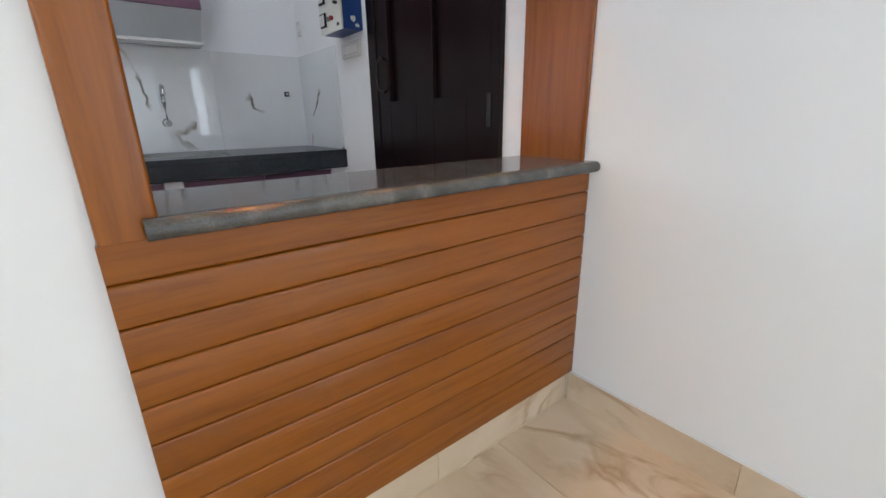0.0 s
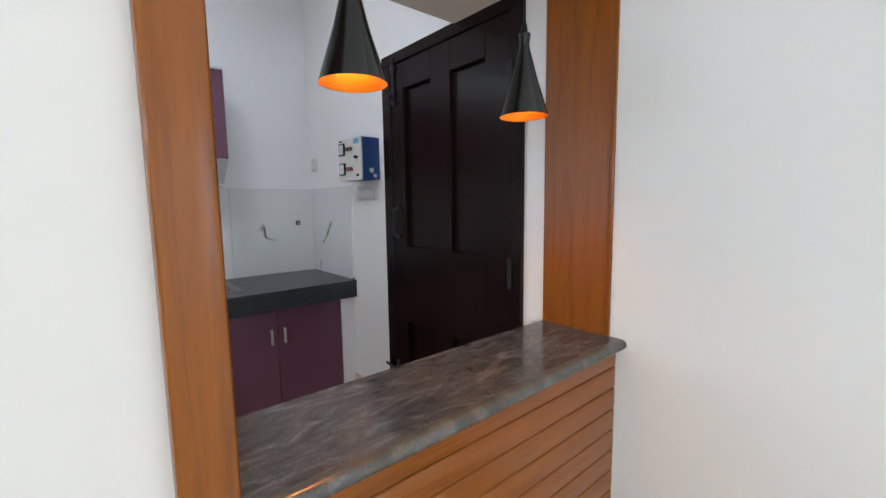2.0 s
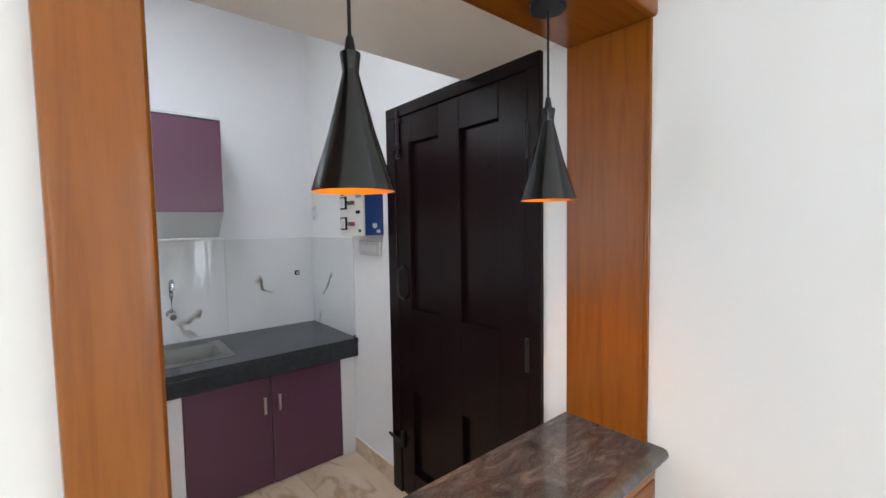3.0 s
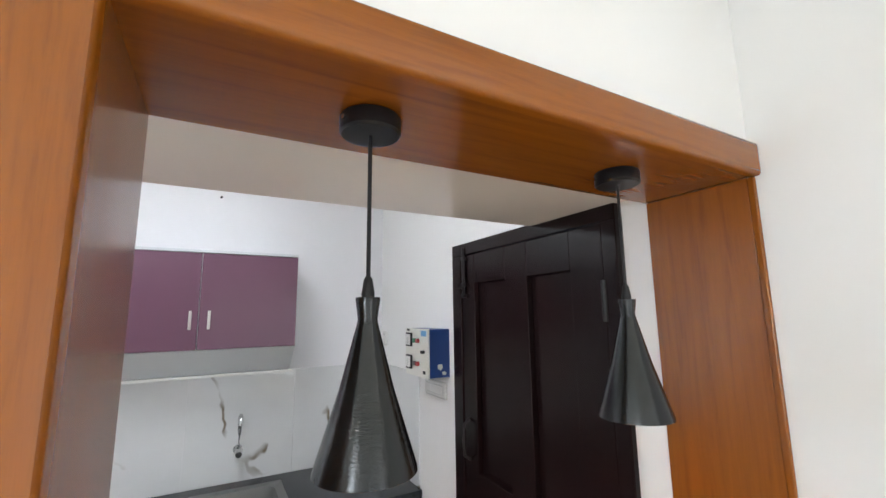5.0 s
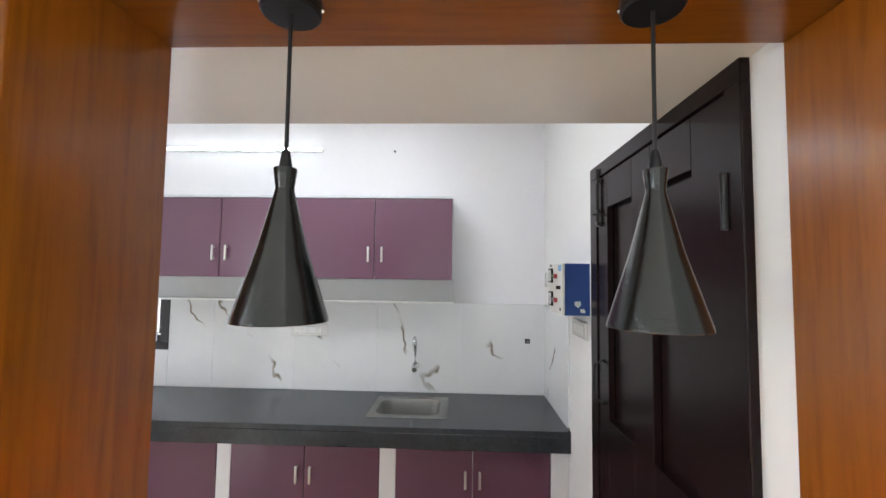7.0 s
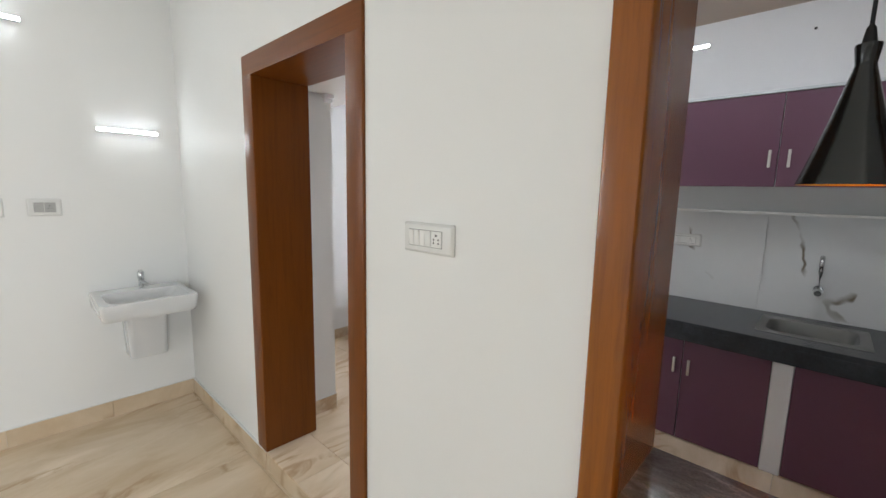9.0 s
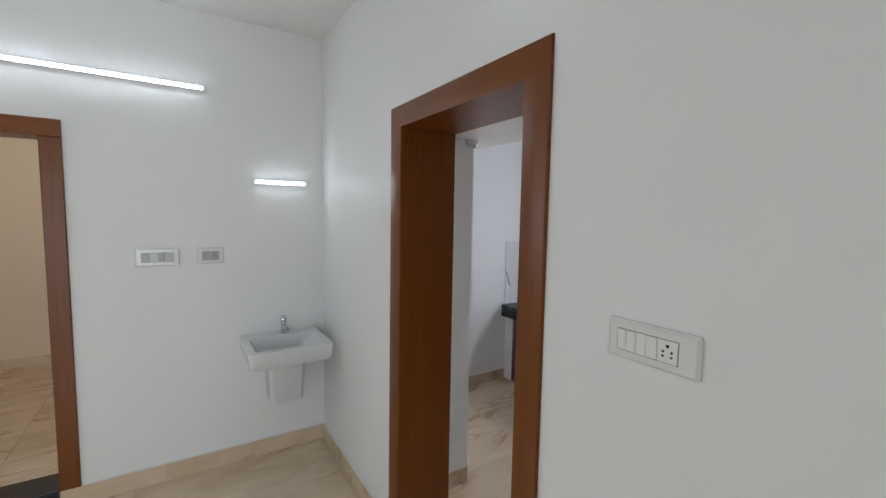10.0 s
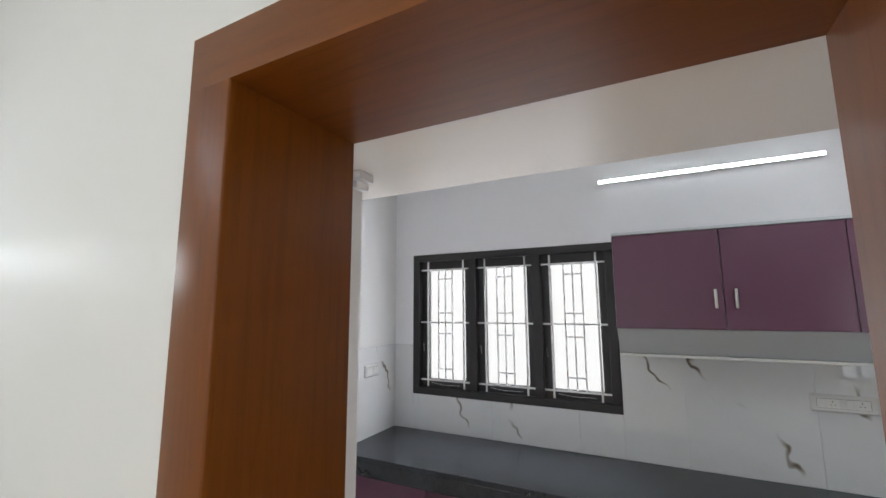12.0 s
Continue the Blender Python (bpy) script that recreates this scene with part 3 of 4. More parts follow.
def handle(parent, x, y, z0, z1):
    """A flat bar with softened edges on two short posts."""
    bar = part("handle", box(x - 0.0075, x + 0.0075, y - 0.028, y - 0.020, z0, z1, 0.003, 2), SATIN, parent, "satin steel bar handle", smooth=50)
    for z in (z0 + 0.012, z1 - 0.012):
        part("post", rod((x, y - 0.0203, z), (x, y + 0.001, z), 0.005, 8), SATIN, bar)


for (_, x0), (x1, _) in zip(PIERS, PIERS[1:]):
    unit = thing("base_cabinet", ((x0 + x1) / 2, 2.9, 0), "purple laminate base cabinet with paired doors", "cabinet", "cabinets under the worktop")
    part("carcass", box(x0 + 0.002, x1 - 0.002, 2.798, 3.38, 0.004, CT - 0.122), GREY_PANEL, unit)
    mid = (x0 + x1) / 2
    for a, b, hx in ((x0 + 0.004, mid - 0.0025, mid - 0.04), (mid + 0.0025, x1 - 0.004, mid + 0.04)):
        leaf = part("door", box(a, b, 2.780, 2.7975, 0.008, CT - 0.130, 0.0015), PURPLE, unit)
        handle(leaf, hx, 2.780, 0.437, 0.535)

# wall cabinets
for x0, x1 in ((-1.338, -0.2905), (-0.29, 0.757)):
    unit = thing("wall_cabinet", ((x0 + x1) / 2, 3.2, 1.59), "glossy purple wall cabinet with two doors", "cabinet", "wall cabinets over the worktop")
    part("carcass", box(x0, x1, 3.110, YK - 0.0005, 1.592, 2.130), GREY_PANEL, unit)
    part("top_trim", box(x0, x1, 3.082, YK - 0.0005, 2.1305, 2.146, 0.002), GREY_PANEL, unit)
    mid = (x0 + x1) / 2 + 0.008
    for a, b, hx in ((x0 + 0.002, mid - 0.0025, mid - 0.038), (mid + 0.0025, x1 - 0.002, mid + 0.052)):
        leaf = part("door", box(a, b, 3.090, 3.1095, 1.594, 2.128, 0.0015), PURPLE, unit)
        handle(leaf, hx, 3.090, 1.704, 1.806)
rack = thing("under_cabinet_rack", (-0.29, 3.3, 1.43), "light grey sloping panel and ledge below the wall cabinets", "rack")
part("sloping_panel", loft([[(x, 3.094, 1.591), (x, 3.409, 1.591), (x, 3.409, 1.442), (x, 3.256, 1.442)] for x in (-1.336, 0.755)]), GREY_PANEL, rack)
part("ledge", box(-1.338, 0.766, 3.225, 3.4105, 1.426, 1.4415, 0.003), WHITE_PLASTIC, rack)

# sink and tap
sink = thing("kitchen_sink", (0.497, 3.08, CT), "brushed steel sink set into the black worktop", "sink")
rim = loft([rrect(SX0 - 0.012, SX1 + 0.012, SY0 - 0.012, SY1 + 0.012, CT + 0.001, 0.012), rrect(SX0 - 0.010, SX1 + 0.010, SY0 - 0.010, SY1 + 0.010, CT + 0.004, 0.012), rrect(SX0 + 0.03, SX1 - 0.035, SY0 + 0.04, SY1 - 0.045, CT + 0.003, 0.07)], cap=False)
part("rim", rim, STEEL, sink, smooth=50)
bowl = loft([rrect(SX0 + 0.03, SX1 - 0.035, SY0 + 0.04, SY1 - 0.045, CT + 0.003, 0.07), rrect(SX0 + 0.038, SX1 - 0.043, SY0 + 0.048, SY1 - 0.053, CT - 0.02, 0.07),
             rrect(SX0 + 0.045, SX1 - 0.05, SY0 + 0.055, SY1 - 0.06, CT - 0.13, 0.07), rrect(SX0 + 0.08, SX1 - 0.085, SY0 + 0.09, SY1 - 0.095, CT - 0.15, 0.05)], cap=False)
bowl.faces.new([v for v in bowl.verts if abs(v.co.z - (CT - 0.15)) < 1e-5])
part("bowl", bowl, STEEL, sink, smooth=50)
part("drain", rod((0.497, 3.085, CT - 0.149), (0.497, 3.085, CT - 0.144), 0.03, 24), CHROME, sink)
TX = 0.497
tap = thing("sink_tap", (TX, 3.41, 0.96), "chrome wall-mounted swan-neck tap", "tap")
part("wall_flange", rod((TX, 3.4105, 0.965), (TX, 3.400, 0.965), 0.028, 20), CHROME, tap)
part("valve_body", rod((TX, 3.401, 0.965), (TX, 3.335, 0.965), 0.018, 16), CHROME, tap)
part("spout", bent([(TX, 3.35, 0.97), (TX, 3.35, 1.09), (TX, 3.345, 1.14), (TX, 3.327, 1.172), (TX, 3.30, 1.182), (TX, 3.275, 1.168), (TX, 3.265, 1.13)], 0.012, 12), CHROME, tap, smooth=60)
part("knob", rod((TX, 3.335, 0.965), (TX, 3.298, 0.96), 0.023, 14, 0.018), CHROME, tap)
outlet = thing("pipe_outlet", (1.30, 3.41, 1.157), "small square capped pipe outlet in the tiles", "pipe outlet")
part("plate", box(1.282, 1.318, 3.405, 3.4105, 1.140, 1.174, 0.002), BLACK_PLASTIC, outlet)
part("cap", rod((1.300, 3.4048, 1.157), (1.300, 3.397, 1.157), 0.011), CHROME, outlet)


# ---- lamps ----
def led(name, p0, p1, depth, material, label, group):
    """A slim tube light on a white batten; p0 to p1 along the wall, depth away from it."""
    p0, p1, d = Vector(p0), Vector(p1), Vector(depth)
    t = thing(name, (p0 + p1) / 2, label, "tube light", group)
    lo = [min(a, b) for a, b in zip(p0, p1)]
    hi = [max(a, b) for a, b in zip(p0, p1)]
    x = [sorted((lo[n], hi[n] + d[n] * 0.88)) if d[n] else [lo[n], hi[n]] for n in range(3)]
    part("batten", box(x[0][0], x[0][1], x[1][0], x[1][1], lo[2] - 0.0125, lo[2] + 0.0125, 0.002), WHITE_PLASTIC, t)
    f, k = d.normalized() * 0.0005 + d * 0.88, d
    a, b = p0 + f, p1 + k
    part("diffuser", box(*sorted((a.x, b.x)), *sorted((a.y, b.y)), lo[2] - 0.009, lo[2] + 0.009, 0.004, 2), material, t, "glowing white diffuser")
    along = (p1 - p0).normalized() * 0.004
    for e, s in ((p0, -1), (p1, 1)):
        c0, c1 = e + along * s * 0.1, e + along * s + d
        part("end_cap", box(*sorted((c0.x, c1.x)), *sorted((c0.y, c1.y)), lo[2] - 0.012, lo[2] + 0.012), WHITE_PLASTIC, t)


led("tube_light", (-1.420, YK, 2.553), (-0.235, YK, 2.553), (0, -0.034, 0), KLED_GLOW, "lit slim white tube light high on the kitchen wall", "slim tube lights")
led("tube_light", (XL, -1.06, 2.463), (XL, 0.127, 2.463), (0.034, 0, 0), LED_GLOW, "long lit slim tube light on the white wall", "slim tube lights")
led("tube_light", (XL, 0.430, 1.885), (XL, 0.764, 1.885), (0.034, 0, 0), LED_GLOW, "short lit tube light above the wash basin", "slim tube lights")
led("tube_light", (-1.00, YF, 2.505), (-0.67, YF, 2.505), (0, -0.034, 0), LED_GLOW, "short lit tube light above the kitchen doorway", "slim tube lights")


def pendant(x, y, roll):
    t = thing("pendant_lamp", (x, y, PZ1), "black hammered metal cone pendant lamp with a lit golden inside", "pendant lamp", "pendant lamps in the hatch")
    canopy = part("canopy", turned([(0.046, PZ1 - 0.0005), (0.0485, PZ1 - 0.004), (0.0485, PZ1 - 0.027), (0.045, PZ1 - 0.031)], x, y, 40, closed=True), BLACK_PLASTIC, t, smooth=40)
    for s in (-1, 1):
        part("screw", rod((x + s * 0.0475 * math.cos(roll), y + s * 0.0475 * math.sin(roll), PZ1 - 0.014), (x + s * 0.0515 * math.cos(roll), y + s * 0.0515 * math.sin(roll), PZ1 - 0.014), 0.004, 10), CHROME, canopy)
    part("cord", rod((x, y, PZ1 - 0.031), (x, y, 1.825), 0.0033, 10), BLACK_PLASTIC, t)
    part("cord_grip", turned([(0.0038, 1.832), (0.0065, 1.828), (0.009, 1.812), (0.010, 1.806), (0.0095, 1.7995)], x, y, 16, closed=True), BLACK_PLASTIC, t, smooth=50)
    out = [(0.009, 1.8005), (0.0178, 1.8005), (0.0183, 1.7975), (0.0150, 1.772), (0.0145, 1.767), (0.0168, 1.757), (0.040, 1.667), (0.0732, 1.562), (0.0738, 1.5575)]
    part("shade", turned(out, x, y, 56), HAMMERED, t, smooth=40)
    part("shade_lining", turned([(0.0737, 1.5574), (0.072, 1.5585), (0.039, 1.666), (0.0158, 1.756), (0.012, 1.762)], x, y, 48), GOLD, t, "golden inside of the shade", smooth=50)
    part("bulb", turned([(0.006, 1.738), (0.012, 1.728), (0.021, 1.703), (0.024, 1.68), (0.021, 1.66), (0.012, 1.647), (0.002, 1.643)], x, y, 24, closed=True), BULB_GLOW, t, "warm glowing bulb", smooth=50)


pendant(0.521, 1.028, 0.3)
pendant(1.104, 1.028, -0.5)
# added fill light, hidden behind the loft slab, to brighten the kitchen
fill_panel = thing("ceiling_fill_panel", (0.1, 2.1, H), "square glowing fill panel added unseen above the loft level", "ceiling light")
part("frame", box(-0.22, 0.42, 1.78, 2.42, H - 0.018, H - 0.0005, 0.003), WHITE_PLASTIC, fill_panel)
part("diffuser", box(-0.20, 0.40, 1.80, 2.40, H - 0.022, H - 0.0185), FILL_GLOW, fill_panel, "glowing white diffuser")
# unseen warm fill light, added so the side room isn't dark
lamp = thing("side_room_fill", (-4.6, -1.3, H), "round glowing bowl added unseen to light the side room", "ceiling lamp")
part("bowl", turned([(0.16, H - 0.001), (0.16, H - 0.02), (0.13, H - 0.05), (0.02, H - 0.065)], -4.6, -1.3, 32, closed=True), WARM_FILL, lamp)

# ---- wash basin ----
basin = thing("wash_basin", (-2.8, 0.57, 0.80), "white ceramic wall-hung wash basin on a half pedestal", "wash basin")
BX0, BX1, BY0, BY1, BZ = XL + 0.001, -2.585, 0.305, 0.835, 0.802
shell = loft([rrect(BX0, BX1 - 0.06, BY0 + 0.05, BY1 - 0.05, BZ - 0.122, 0.02), rrect(BX0, BX1 - 0.03, BY0 + 0.016, BY1 - 0.016, BZ - 0.115, 0.03), rrect(BX0, BX1 - 0.012, BY0 + 0.006, BY1 - 0.006, BZ - 0.09, 0.03),
              rrect(BX0, BX1, BY0, BY1, BZ - 0.01, 0.028), rrect(BX0 + 0.003, BX1 - 0.004, BY0 + 0.004, BY1 - 0.004, BZ, 0.026),
              rrect(BX0 + 0.13, BX1 - 0.035, BY0 + 0.045, BY1 - 0.045, BZ, 0.035), rrect(BX0 + 0.137, BX1 - 0.042, BY0 + 0.052, BY1 - 0.052, BZ - 0.008, 0.035),
              rrect(BX0 + 0.16, BX1 - 0.075, BY0 + 0.09, BY1 - 0.12, BZ - 0.085, 0.04), rrect(BX0 + 0.2, BX1 - 0.12, BY0 + 0.14, BY1 - 0.18, BZ - 0.095, 0.03)])
part("bowl", shell, CERAMIC, basin, smooth=35)
part("half_pedestal", loft([rrect(BX0, -2.872, 0.482, 0.692, 0.335, 0.03), rrect(BX0, -2.865, 0.476, 0.698, 0.345, 0.034), rrect(BX0, -2.845, 0.466, 0.708, 0.679, 0.036)]), CERAMIC, basin, smooth=35)
btap = thing("basin_tap", (-3.0, 0.59, BZ), "short chrome pillar tap on the wash basin", "tap")
part("body", turned([(0.024, BZ + 0.0005), (0.024, BZ + 0.008), (0.018, BZ + 0.012), (0.0175, BZ + 0.075), (0.020, BZ + 0.08), (0.020, BZ + 0.114), (0.015, BZ + 0.120)], -3.0, 0.59, 24, closed=True), CHROME, btap, smooth=40)
part("spout", rod((-2.995, 0.59, BZ + 0.055), (-2.935, 0.605, BZ + 0.042), 0.012, 16), CHROME, btap)
part("lever", box(-3.012, -2.945, 0.578, 0.602, BZ + 0.1205, BZ + 0.131, 0.004, 2), CHROME, btap, smooth=40)
part("spout_ring", rod((-2.9345, 0.6052, BZ + 0.0419), (-2.927, 0.6071, BZ + 0.0405), 0.014, 16), CHROME, btap)


# ---- switches and sockets ----
def plate(where, across, out, w, h, modules, label, category="switch plate", rocker=None):
    """A moulded plate on a wall: across and out are unit directions. Modules are (kind, start, end) along its width."""
    o, a, d = Vector(where), Vector(across), Vector(out)
    t = thing("switch_plate", o, label, category, "wall switch plates")
    m = Matrix.Translation(o) @ Matrix((a, Vector((0, 0, 1)), d)).transposed().to_4x4()

    def put(name, b, material, parent, lab=""):
        bmesh.ops.transform(b, matrix=m, verts=b.verts)
        return part(name, b, material, parent, lab, smooth=30)

    put("cover", loft([rrect(-w / 2, w / 2, -h / 2, h / 2, 0.0005, 0.006), rrect(-w / 2, w / 2, -h / 2, h / 2, 0.006, 0.006), rrect(-w / 2 + 0.008, w / 2 - 0.008, -h / 2 + 0.008, h / 2 - 0.008, 0.013, 0.005)]), PLATE, t)
    x0, x1 = modules[0][1] - 0.002, modules[-1][2] + 0.002
    put("gap", box(x0, x1, -h * 0.275, h * 0.275, 0.0131, 0.0133), GREY_PLASTIC, t, "dark gap round the modules")
    put("tray", box(x0 + 0.0014, x1 - 0.0014, -h * 0.275 + 0.0014, h * 0.275 - 0.0014, 0.01335, 0.01365), PLATE, t)
    for kind, s, e in modules:
        if kind == "switch":
            b = loft([rrect(s + 0.0006, e - 0.0006, -h * 0.255, h * 0.255, 0.0137, 0.001, 2), [(p[0], p[1], 0.0165 + p[1] * 0.07) for p in rrect(s + 0.0012, e - 0.0012, -h * 0.25, h * 0.25, 0, 0.001, 2)]])
            put("rocker", b, rocker or WHITE_PLASTIC, t)
        else:
            sock = put("blank_cover" if kind == "blank" else "socket", box(s + 0.0004, e - 0.0004, -h * 0.26, h * 0.26, 0.0137, 0.0155, 0.0006, 1), rocker or WHITE_PLASTIC, t)
            if kind == "blank":
                continue
            c = (s + e) / 2
            pins = ((0, 0.013, 0.0042), (-0.010, 0.0, 0.003), (0.010, 0.0, 0.003), (-0.010, -0.011, 0.003), (0.010, -0.011, 0.003)) if kind == "five" else ((0, 0.010, 0.003), (-0.008, -0.006, 0.0025), (0.008, -0.006, 0.0025))
            for px, pz, r in pins:
                put("pin_hole", rod((c + px, pz, 0.0156), (c + px, pz, 0.0160), r, 10), BLACK_PLASTIC, sock)
    return t


plate((-0.4325, YF, 1.378), (1, 0, 0), (0, -1, 0), 0.224, 0.099, (("switch", -0.082, -0.058), ("switch", -0.057, -0.033), ("blank", -0.032, -0.008), ("switch", -0.007, 0.020), ("five", 0.021, 0.066)), "white switch plate with a five-pin socket beside the doorway")
plate((XL, -0.148, 1.376), (0, 1, 0), (1, 0, 0), 0.232, 0.114, (("switch", -0.085, -0.04), ("blank", -0.039, 0.0), ("switch", 0.001, 0.04), ("blank", 0.041, 0.085)), "wide white switch plate with grey rockers on the basin wall", rocker=SILVER)
plate((XL, 0.145, 1.376), (0, 1, 0), (1, 0, 0), 0.160, 0.109, (("switch", -0.048, -0.004), ("three", -0.002, 0.048)), "small white socket plate near the wash basin", rocker=SILVER)
plate((-0.295, 3.411, 1.210), (1, 0, 0), (0, -1, 0), 0.272, 0.09, (("switch", -0.11, -0.075), ("three", -0.074, -0.02), ("switch", 0.005, 0.035), ("three", 0.036, 0.10)), "white twin socket plate on the marble wall tiles")
plate((XL + 0.009, 3.08, 1.250), (0, 1, 0), (1, 0, 0), 0.165, 0.09, (("three", -0.065, 0.0), ("switch", 0.004, 0.065)), "white socket plate on the side wall tiles")
plate((XR, 2.541, 1.364), (0, -1, 0), (-1, 0, 0), 0.245, 0.088, (("switch", -0.09, -0.045), ("blank", -0.044, 0.09)), "white switch plate below the control box")
plate((XR, 3.335, 1.600), (0, -1, 0), (-1, 0, 0), 0.075, 0.10, (("blank", -0.02, 0.02),), "small white blank plate on the kitchen wall")

# ---- pump control box ----
cbox = thing("pump_control_box", (XR, 2.52, 1.565), "blue and cream metal control box with dials and knobs", "control box")
CB0, CB1, CZ0, CZ1, CX = 2.383, 2.662, 1.443, 1.692, 1.296
part("case", box(CX + 0.012, XR - 0.001, CB0, CB1, CZ0, CZ1, 0.004), BLUE, cbox, "blue enamelled case")
front = part("front_panel", box(CX, CX + 0.0115, CB0 - 0.002, CB1 + 0.002, CZ0 - 0.002, CZ1 + 0.002, 0.003), BOXWHITE, cbox, "cream front panel")
for z in (1.595, 1.475):
    dial = part("dial", box(CX - 0.012, CX - 0.0002, 2.569, 2.639, z, z + 0.075, 0.003), BLACK_PLASTIC, front)
    part("dial_face", box(CX - 0.0135, CX - 0.0122, 2.577, 2.631, z + 0.009, z + 0.066), WHITE_PLASTIC, dial)
    part("needle", box(CX - 0.0142, CX - 0.0136, 2.602, 2.605, z + 0.018, z + 0.05), BLACK_PLASTIC, dial)
    part("knob", rod((CX - 0.0002, 2.532, z + 0.035), (CX - 0.016, 2.532, z + 0.035), 0.012, 16), GREEN if z > 1.5 else STEEL, front)
    part("knob", rod((CX - 0.0002, 2.491, z + 0.035), (CX - 0.016, 2.491, z + 0.035), 0.012, 16), RED, front)
part("toggle", rod((CX - 0.0002, 2.424, 1.575), (CX - 0.02, 2.424, 1.575), 0.009, 12), BLACK_PLASTIC, front)
for y0, y1, z0, z1, m in ((2.399, 2.464, 1.655, 1.685, PALE_BLUE), (2.409, 2.439, 1.462, 1.478, BLACK_PLASTIC), (2.609, 2.642, 1.679, 1.69, BLACK_PLASTIC)):
    part("marking", box(CX - 0.0009, CX - 0.0003, y0, y1, z0, z1), m, front)


def torn(cx, cz, w, h, seed):
    """A scrap of paper with a ragged outline on the side of the case."""
    rnd = random.Random(seed)
    ring = []
    for k in range(14):
        a, f = 2 * math.pi * k / 14, rnd.uniform(0.45, 1.0)
        ring.append((cx + w / 2 * f * math.cos(a), cz + h / 2 * f * math.sin(a)))
    return loft([[(x, y, z) for x, z in ring] for y in (CB0 - 0.0008, CB0 - 0.0003)])


sticker = part("sticker", torn(1.372, 1.498, 0.042, 0.052, 4), BOXWHITE, cbox, "torn white sticker")
part("sticker_scrap", torn(1.392, 1.466, 0.036, 0.030, 9), BOXWHITE, sticker)

# ---- small things ----
bracket = thing("slab_moulding", (KX, KY, 2.08), "small stepped white plaster moulding below the slab", "moulding", kind="structure")
part("upper_step", box(KX + 0.0005, KX + 0.042, 1.395, KY, 2.090, 2.1145, 0.003), KWALL, bracket)
part("lower_step", box(KX + 0.0005, KX + 0.024, 1.405, KY, 2.067, 2.0895, 0.003), KWALL, bracket)
plug = thing("wall_plug", (0.312, YK, 2.545), "small dark plug in the kitchen wall", "wall plug")
part("plug", rod((0.312, YK + 0.002, 2.545), (0.312, YK - 0.006, 2.545), 0.008, 10), IRON, plug)

# ---- skirtings and tiles ----
def skirting(name, runs, z):
    t = thing(name, (0, 0, 0), "low beige marble tile skirting", "skirting", kind="structure")
    for x0, x1, y0, y1 in runs:
        along_x = x1 - x0 > y1 - y0
        a, b = (x0, x1) if along_x else (y0, y1)
        n = max(1, round((b - a) / 0.6))
        for k in range(n):
            s, e = a + (b - a) * k / n + 0.0005, a + (b - a) * (k + 1) / n - 0.0005
            c = (s, e, y0, y1) if along_x else (x0, x1, s, e)
            part("skirting_tile", box(*c, z - 0.004, z + (0.115 if z < 0 else 0.098), 0.0015, 1), SKIRT_TILE, t)
        top = z + (0.1155 if z < 0 else 0.0985)
        part("filler_bead", box(x0 + 0.001, x1 - 0.001, y0 + 0.001, y1 - 0.001, top, top + 0.004, 0.001, 1), WHITE_PLASTIC, t, "white filler bead")


skirting("skirting_dining", [(XL + 0.013, DX0 - 0.001, YF - 0.0175, YF - 0.0005), (DX1 + 0.001, 0.130, YF - 0.0175, YF - 0.0005), (0.1305, XR - 0.013, 0.885, 0.896),
                             (XR - 0.0125, XR - 0.0005, -0.3, 0.8848), (XL + 0.0005, XL + 0.0125, -0.672, YF - 0.0005), (XL + 0.0005, XL + 0.0125, YS, D2A - 0.001)], FD)
skirting("skirting_kitchen", [(XR - 0.0105, XR - 0.0005, 2.307, 2.779), (XR - 0.0105, XR - 0.0005, 1.166, 1.280), (XL + 0.0005, XL + 0.0105, KY + 0.02, 2.779), (KX + 0.0005, KX + 0.0105, 1.2125, KY), (XL + 0.012, KX - 0.001, KY + 0.0005, KY + 0.0105)], 0.0)
skirting("skirting_side_room", [(-5.8495, -5.8395, -2.85, 0.25)], 0.0)
riser = thing("doorway_step", (-1.31, YF, FD), "beige marble riser of the low doorway step", "step", kind="structure")
part("riser_tile", box(DX0 - 0.0005, DX1 + 0.0005, 0.893, YF + 0.0055, FD + 0.0005, -0.010, 0.001, 1), SKIRT_TILE, riser)


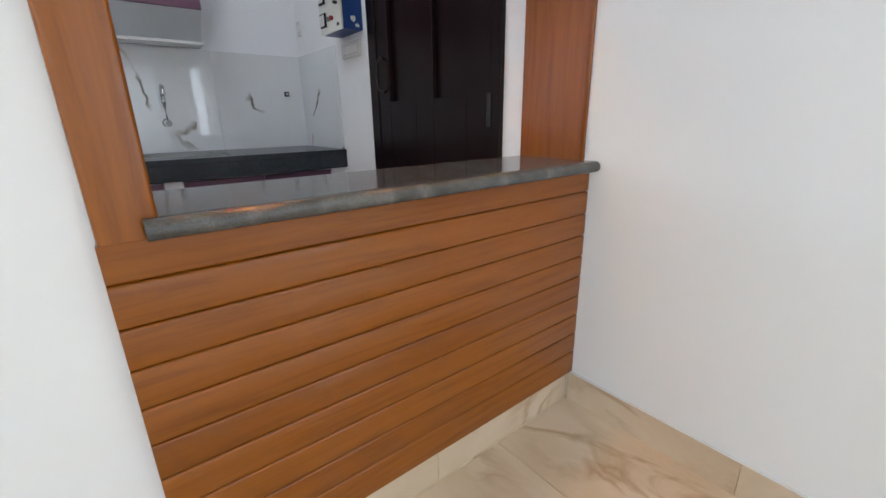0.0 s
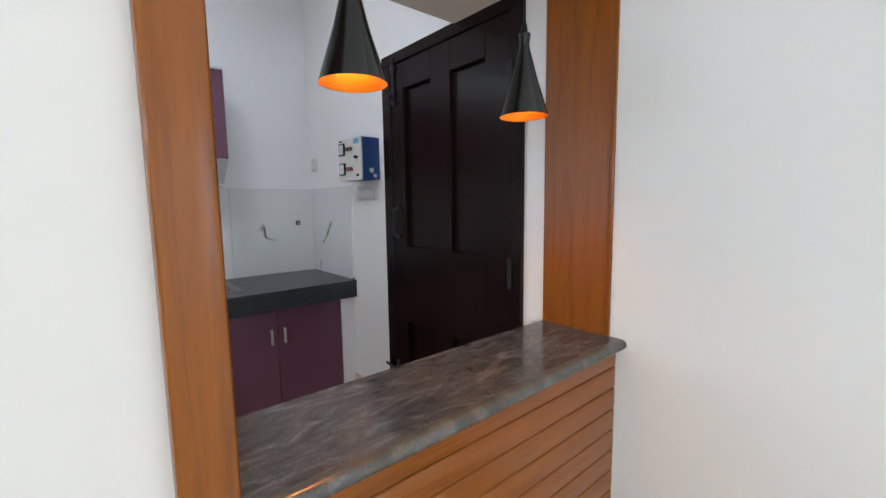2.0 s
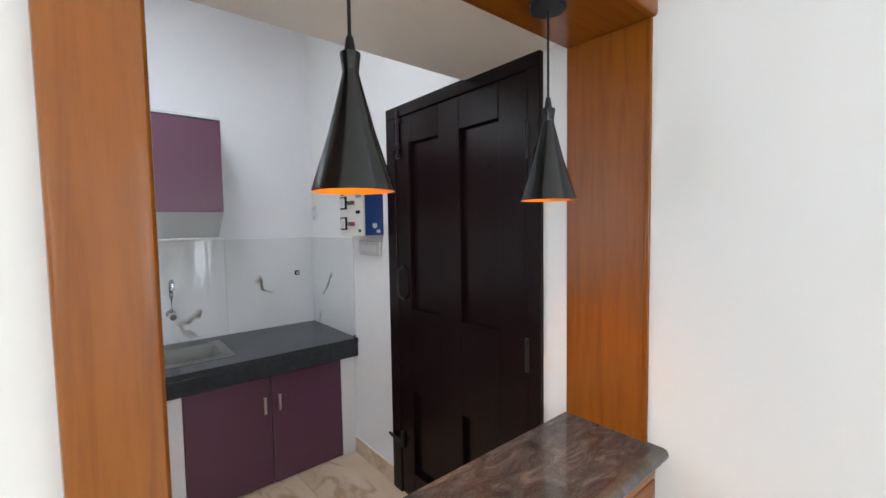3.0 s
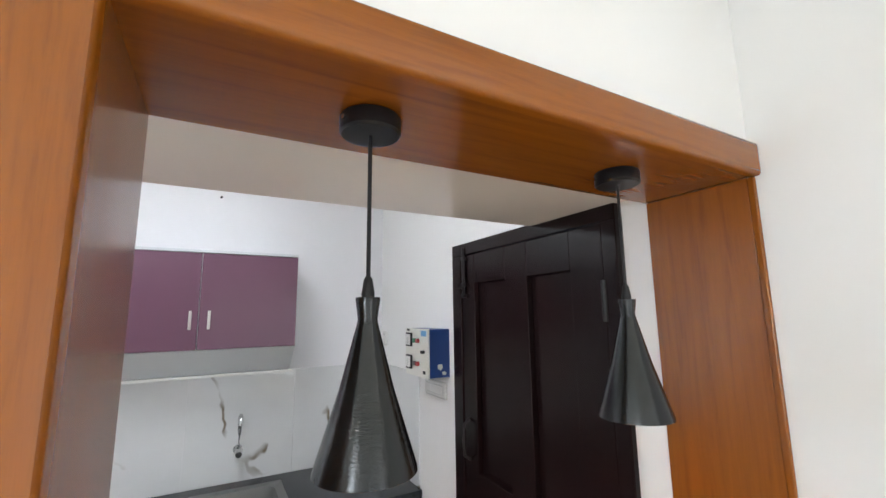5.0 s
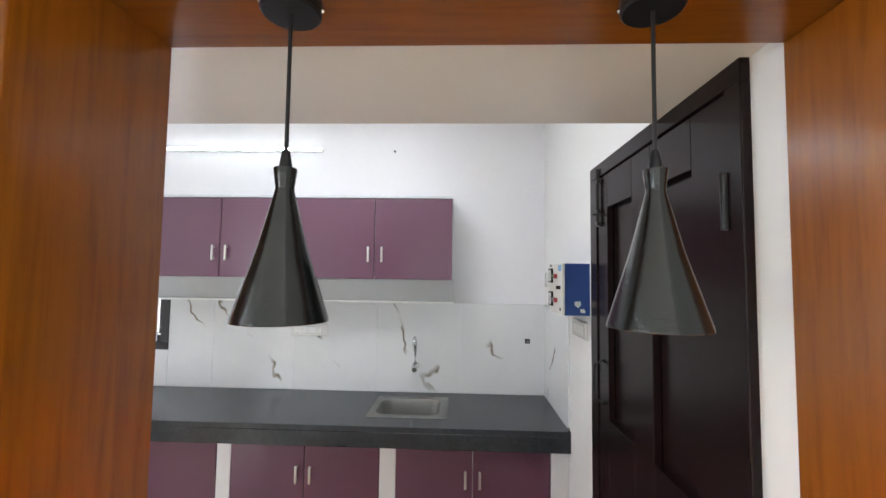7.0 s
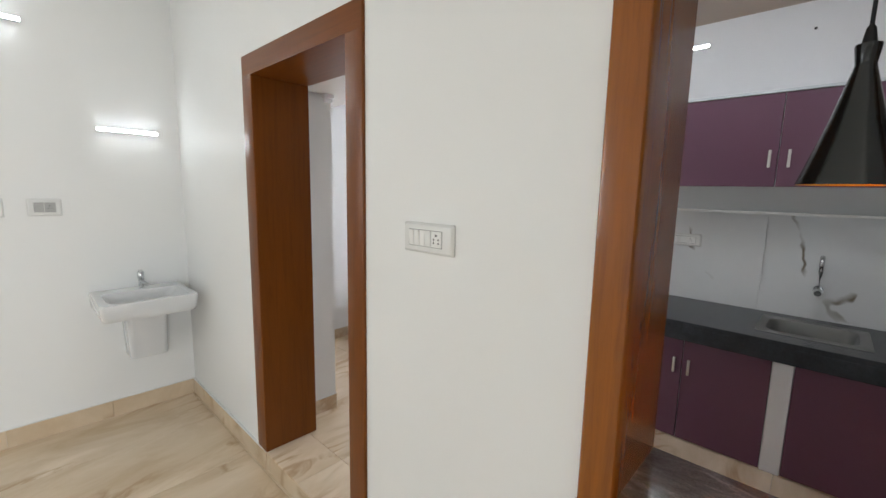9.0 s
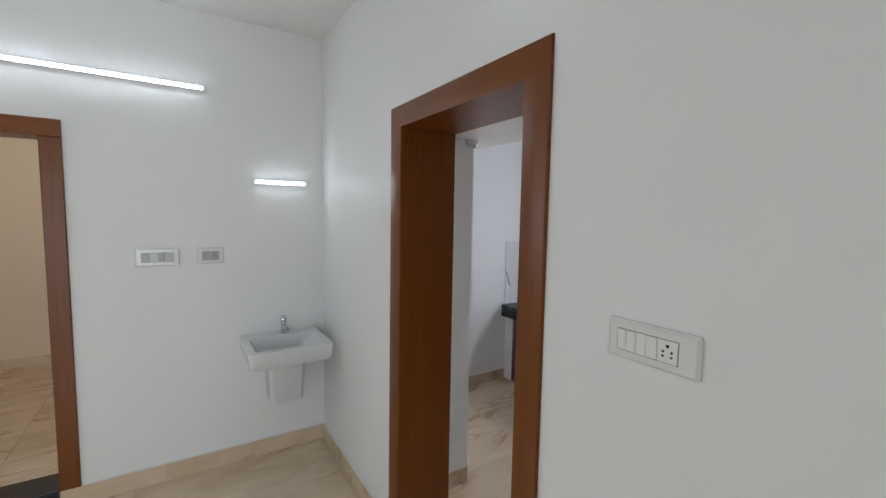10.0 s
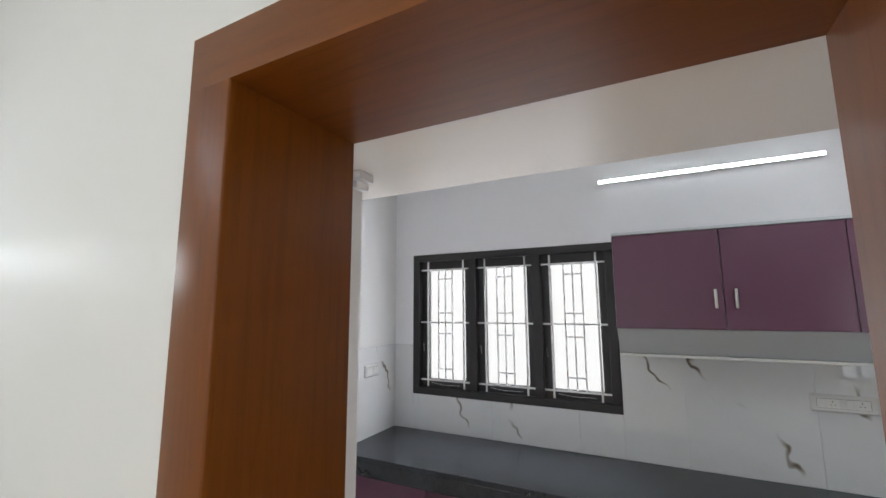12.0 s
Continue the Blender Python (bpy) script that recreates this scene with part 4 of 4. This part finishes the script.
def tiling(parent, x0, x1, y0, y1, sx, sy, ox, oy, me, z=0.0):
    """Whole and cut floor tiles of one size in a straight grid."""
    shared = {}
    for i in range(math.floor((x0 - ox) / sx), math.ceil((x1 - ox) / sx)):
        for j in range(math.floor((y0 - oy) / sy), math.ceil((y1 - oy) / sy)):
            a, b = max(x0, ox + i * sx) + 0.0008, min(x1, ox + (i + 1) * sx) - 0.0008
            c, d = max(y0, oy + j * sy) + 0.0008, min(y1, oy + (j + 1) * sy) - 0.0008
            if b - a < 0.01 or d - c < 0.01:
                continue
            key = (round(b - a, 3), round(d - c, 3))
            if key not in shared:
                bb = box(-(b - a) / 2, (b - a) / 2, -(d - c) / 2, (d - c) / 2, -0.0095, 0)
                bmesh.ops.bevel(bb, geom=[e for e in bb.edges if e.verts[0].co.z > -1e-5 and e.verts[1].co.z > -1e-5], offset=0.0012, segments=1, affect="EDGES")
                data = bpy.data.meshes.new("floor_tile")
                bb.to_mesh(data)
                bb.free()
                data.materials.append(me)
                shared[key] = data
            piece("floor_tile", shared[key], parent, ((a + b) / 2, (c + d) / 2, z))


JX, JY = 1.03, 0.88
tiling(floor, XL, XR, YS, YF - 0.001, 0.6, 1.2, JX, JY, FLOOR_TILE, FD)
tiling(floor, XR, XE, YS, -0.3, 0.6, 1.2, JX, JY, FLOOR_TILE, FD)
tiling(kitchen_floor, DX0 - 0.001, DX1 + 0.001, 0.8925, YB, 0.6, 1.2, JX, JY - 1.2, FLOOR_TILE)
tiling(kitchen_floor, XL, XR, YB, YK, 0.6, 1.2, JX, JY, FLOOR_TILE)
tiling(side_floor, -5.85, XL - 0.2, -2.85, 0.25, 0.6, 0.6, -5.85, -2.85, FLOOR_TILE)

splash = thing("splashback", (0, 0, 0), "glossy white marble-look wall tiles with brown veins", "wall tiles", kind="structure")
TZ0, TZ1 = CT + 0.0005, 1.42
x = XR - 0.001
for k in range(8):
    x1 = x - 0.61 * k
    x0 = max(x1 - 0.61, XL + 0.0085)
    if x1 - x0 < 0.02:
        break
    spans = [(x0, x1, TZ1)]
    if x0 < WX1 and x1 > WX0:
        spans = [(max(x0, WX1 + 0.0005), x1, TZ1), (max(x0, WX0), min(x1, WX1), WZ0 - 0.0005), (x0, min(x1, WX0 - 0.0005), TZ1)]
    for s, e, zt in spans:
        if e - s > 0.004:
            part("wall_tile", box(s + 0.0006, e - 0.0006, YK - 0.0085, YK - 0.0005, TZ0, zt, 0.0008, 1), WALL_TILE, splash)
part("wall_tile", box(XR - 0.0085, XR - 0.0005, 2.755, YK - 0.009, TZ0, TZ1, 0.0008, 1), WALL_TILE, splash)
part("wall_tile", box(XL + 0.0005, XL + 0.0085, 2.766, YK - 0.009, TZ0, TZ1, 0.0008, 1), WALL_TILE, splash)
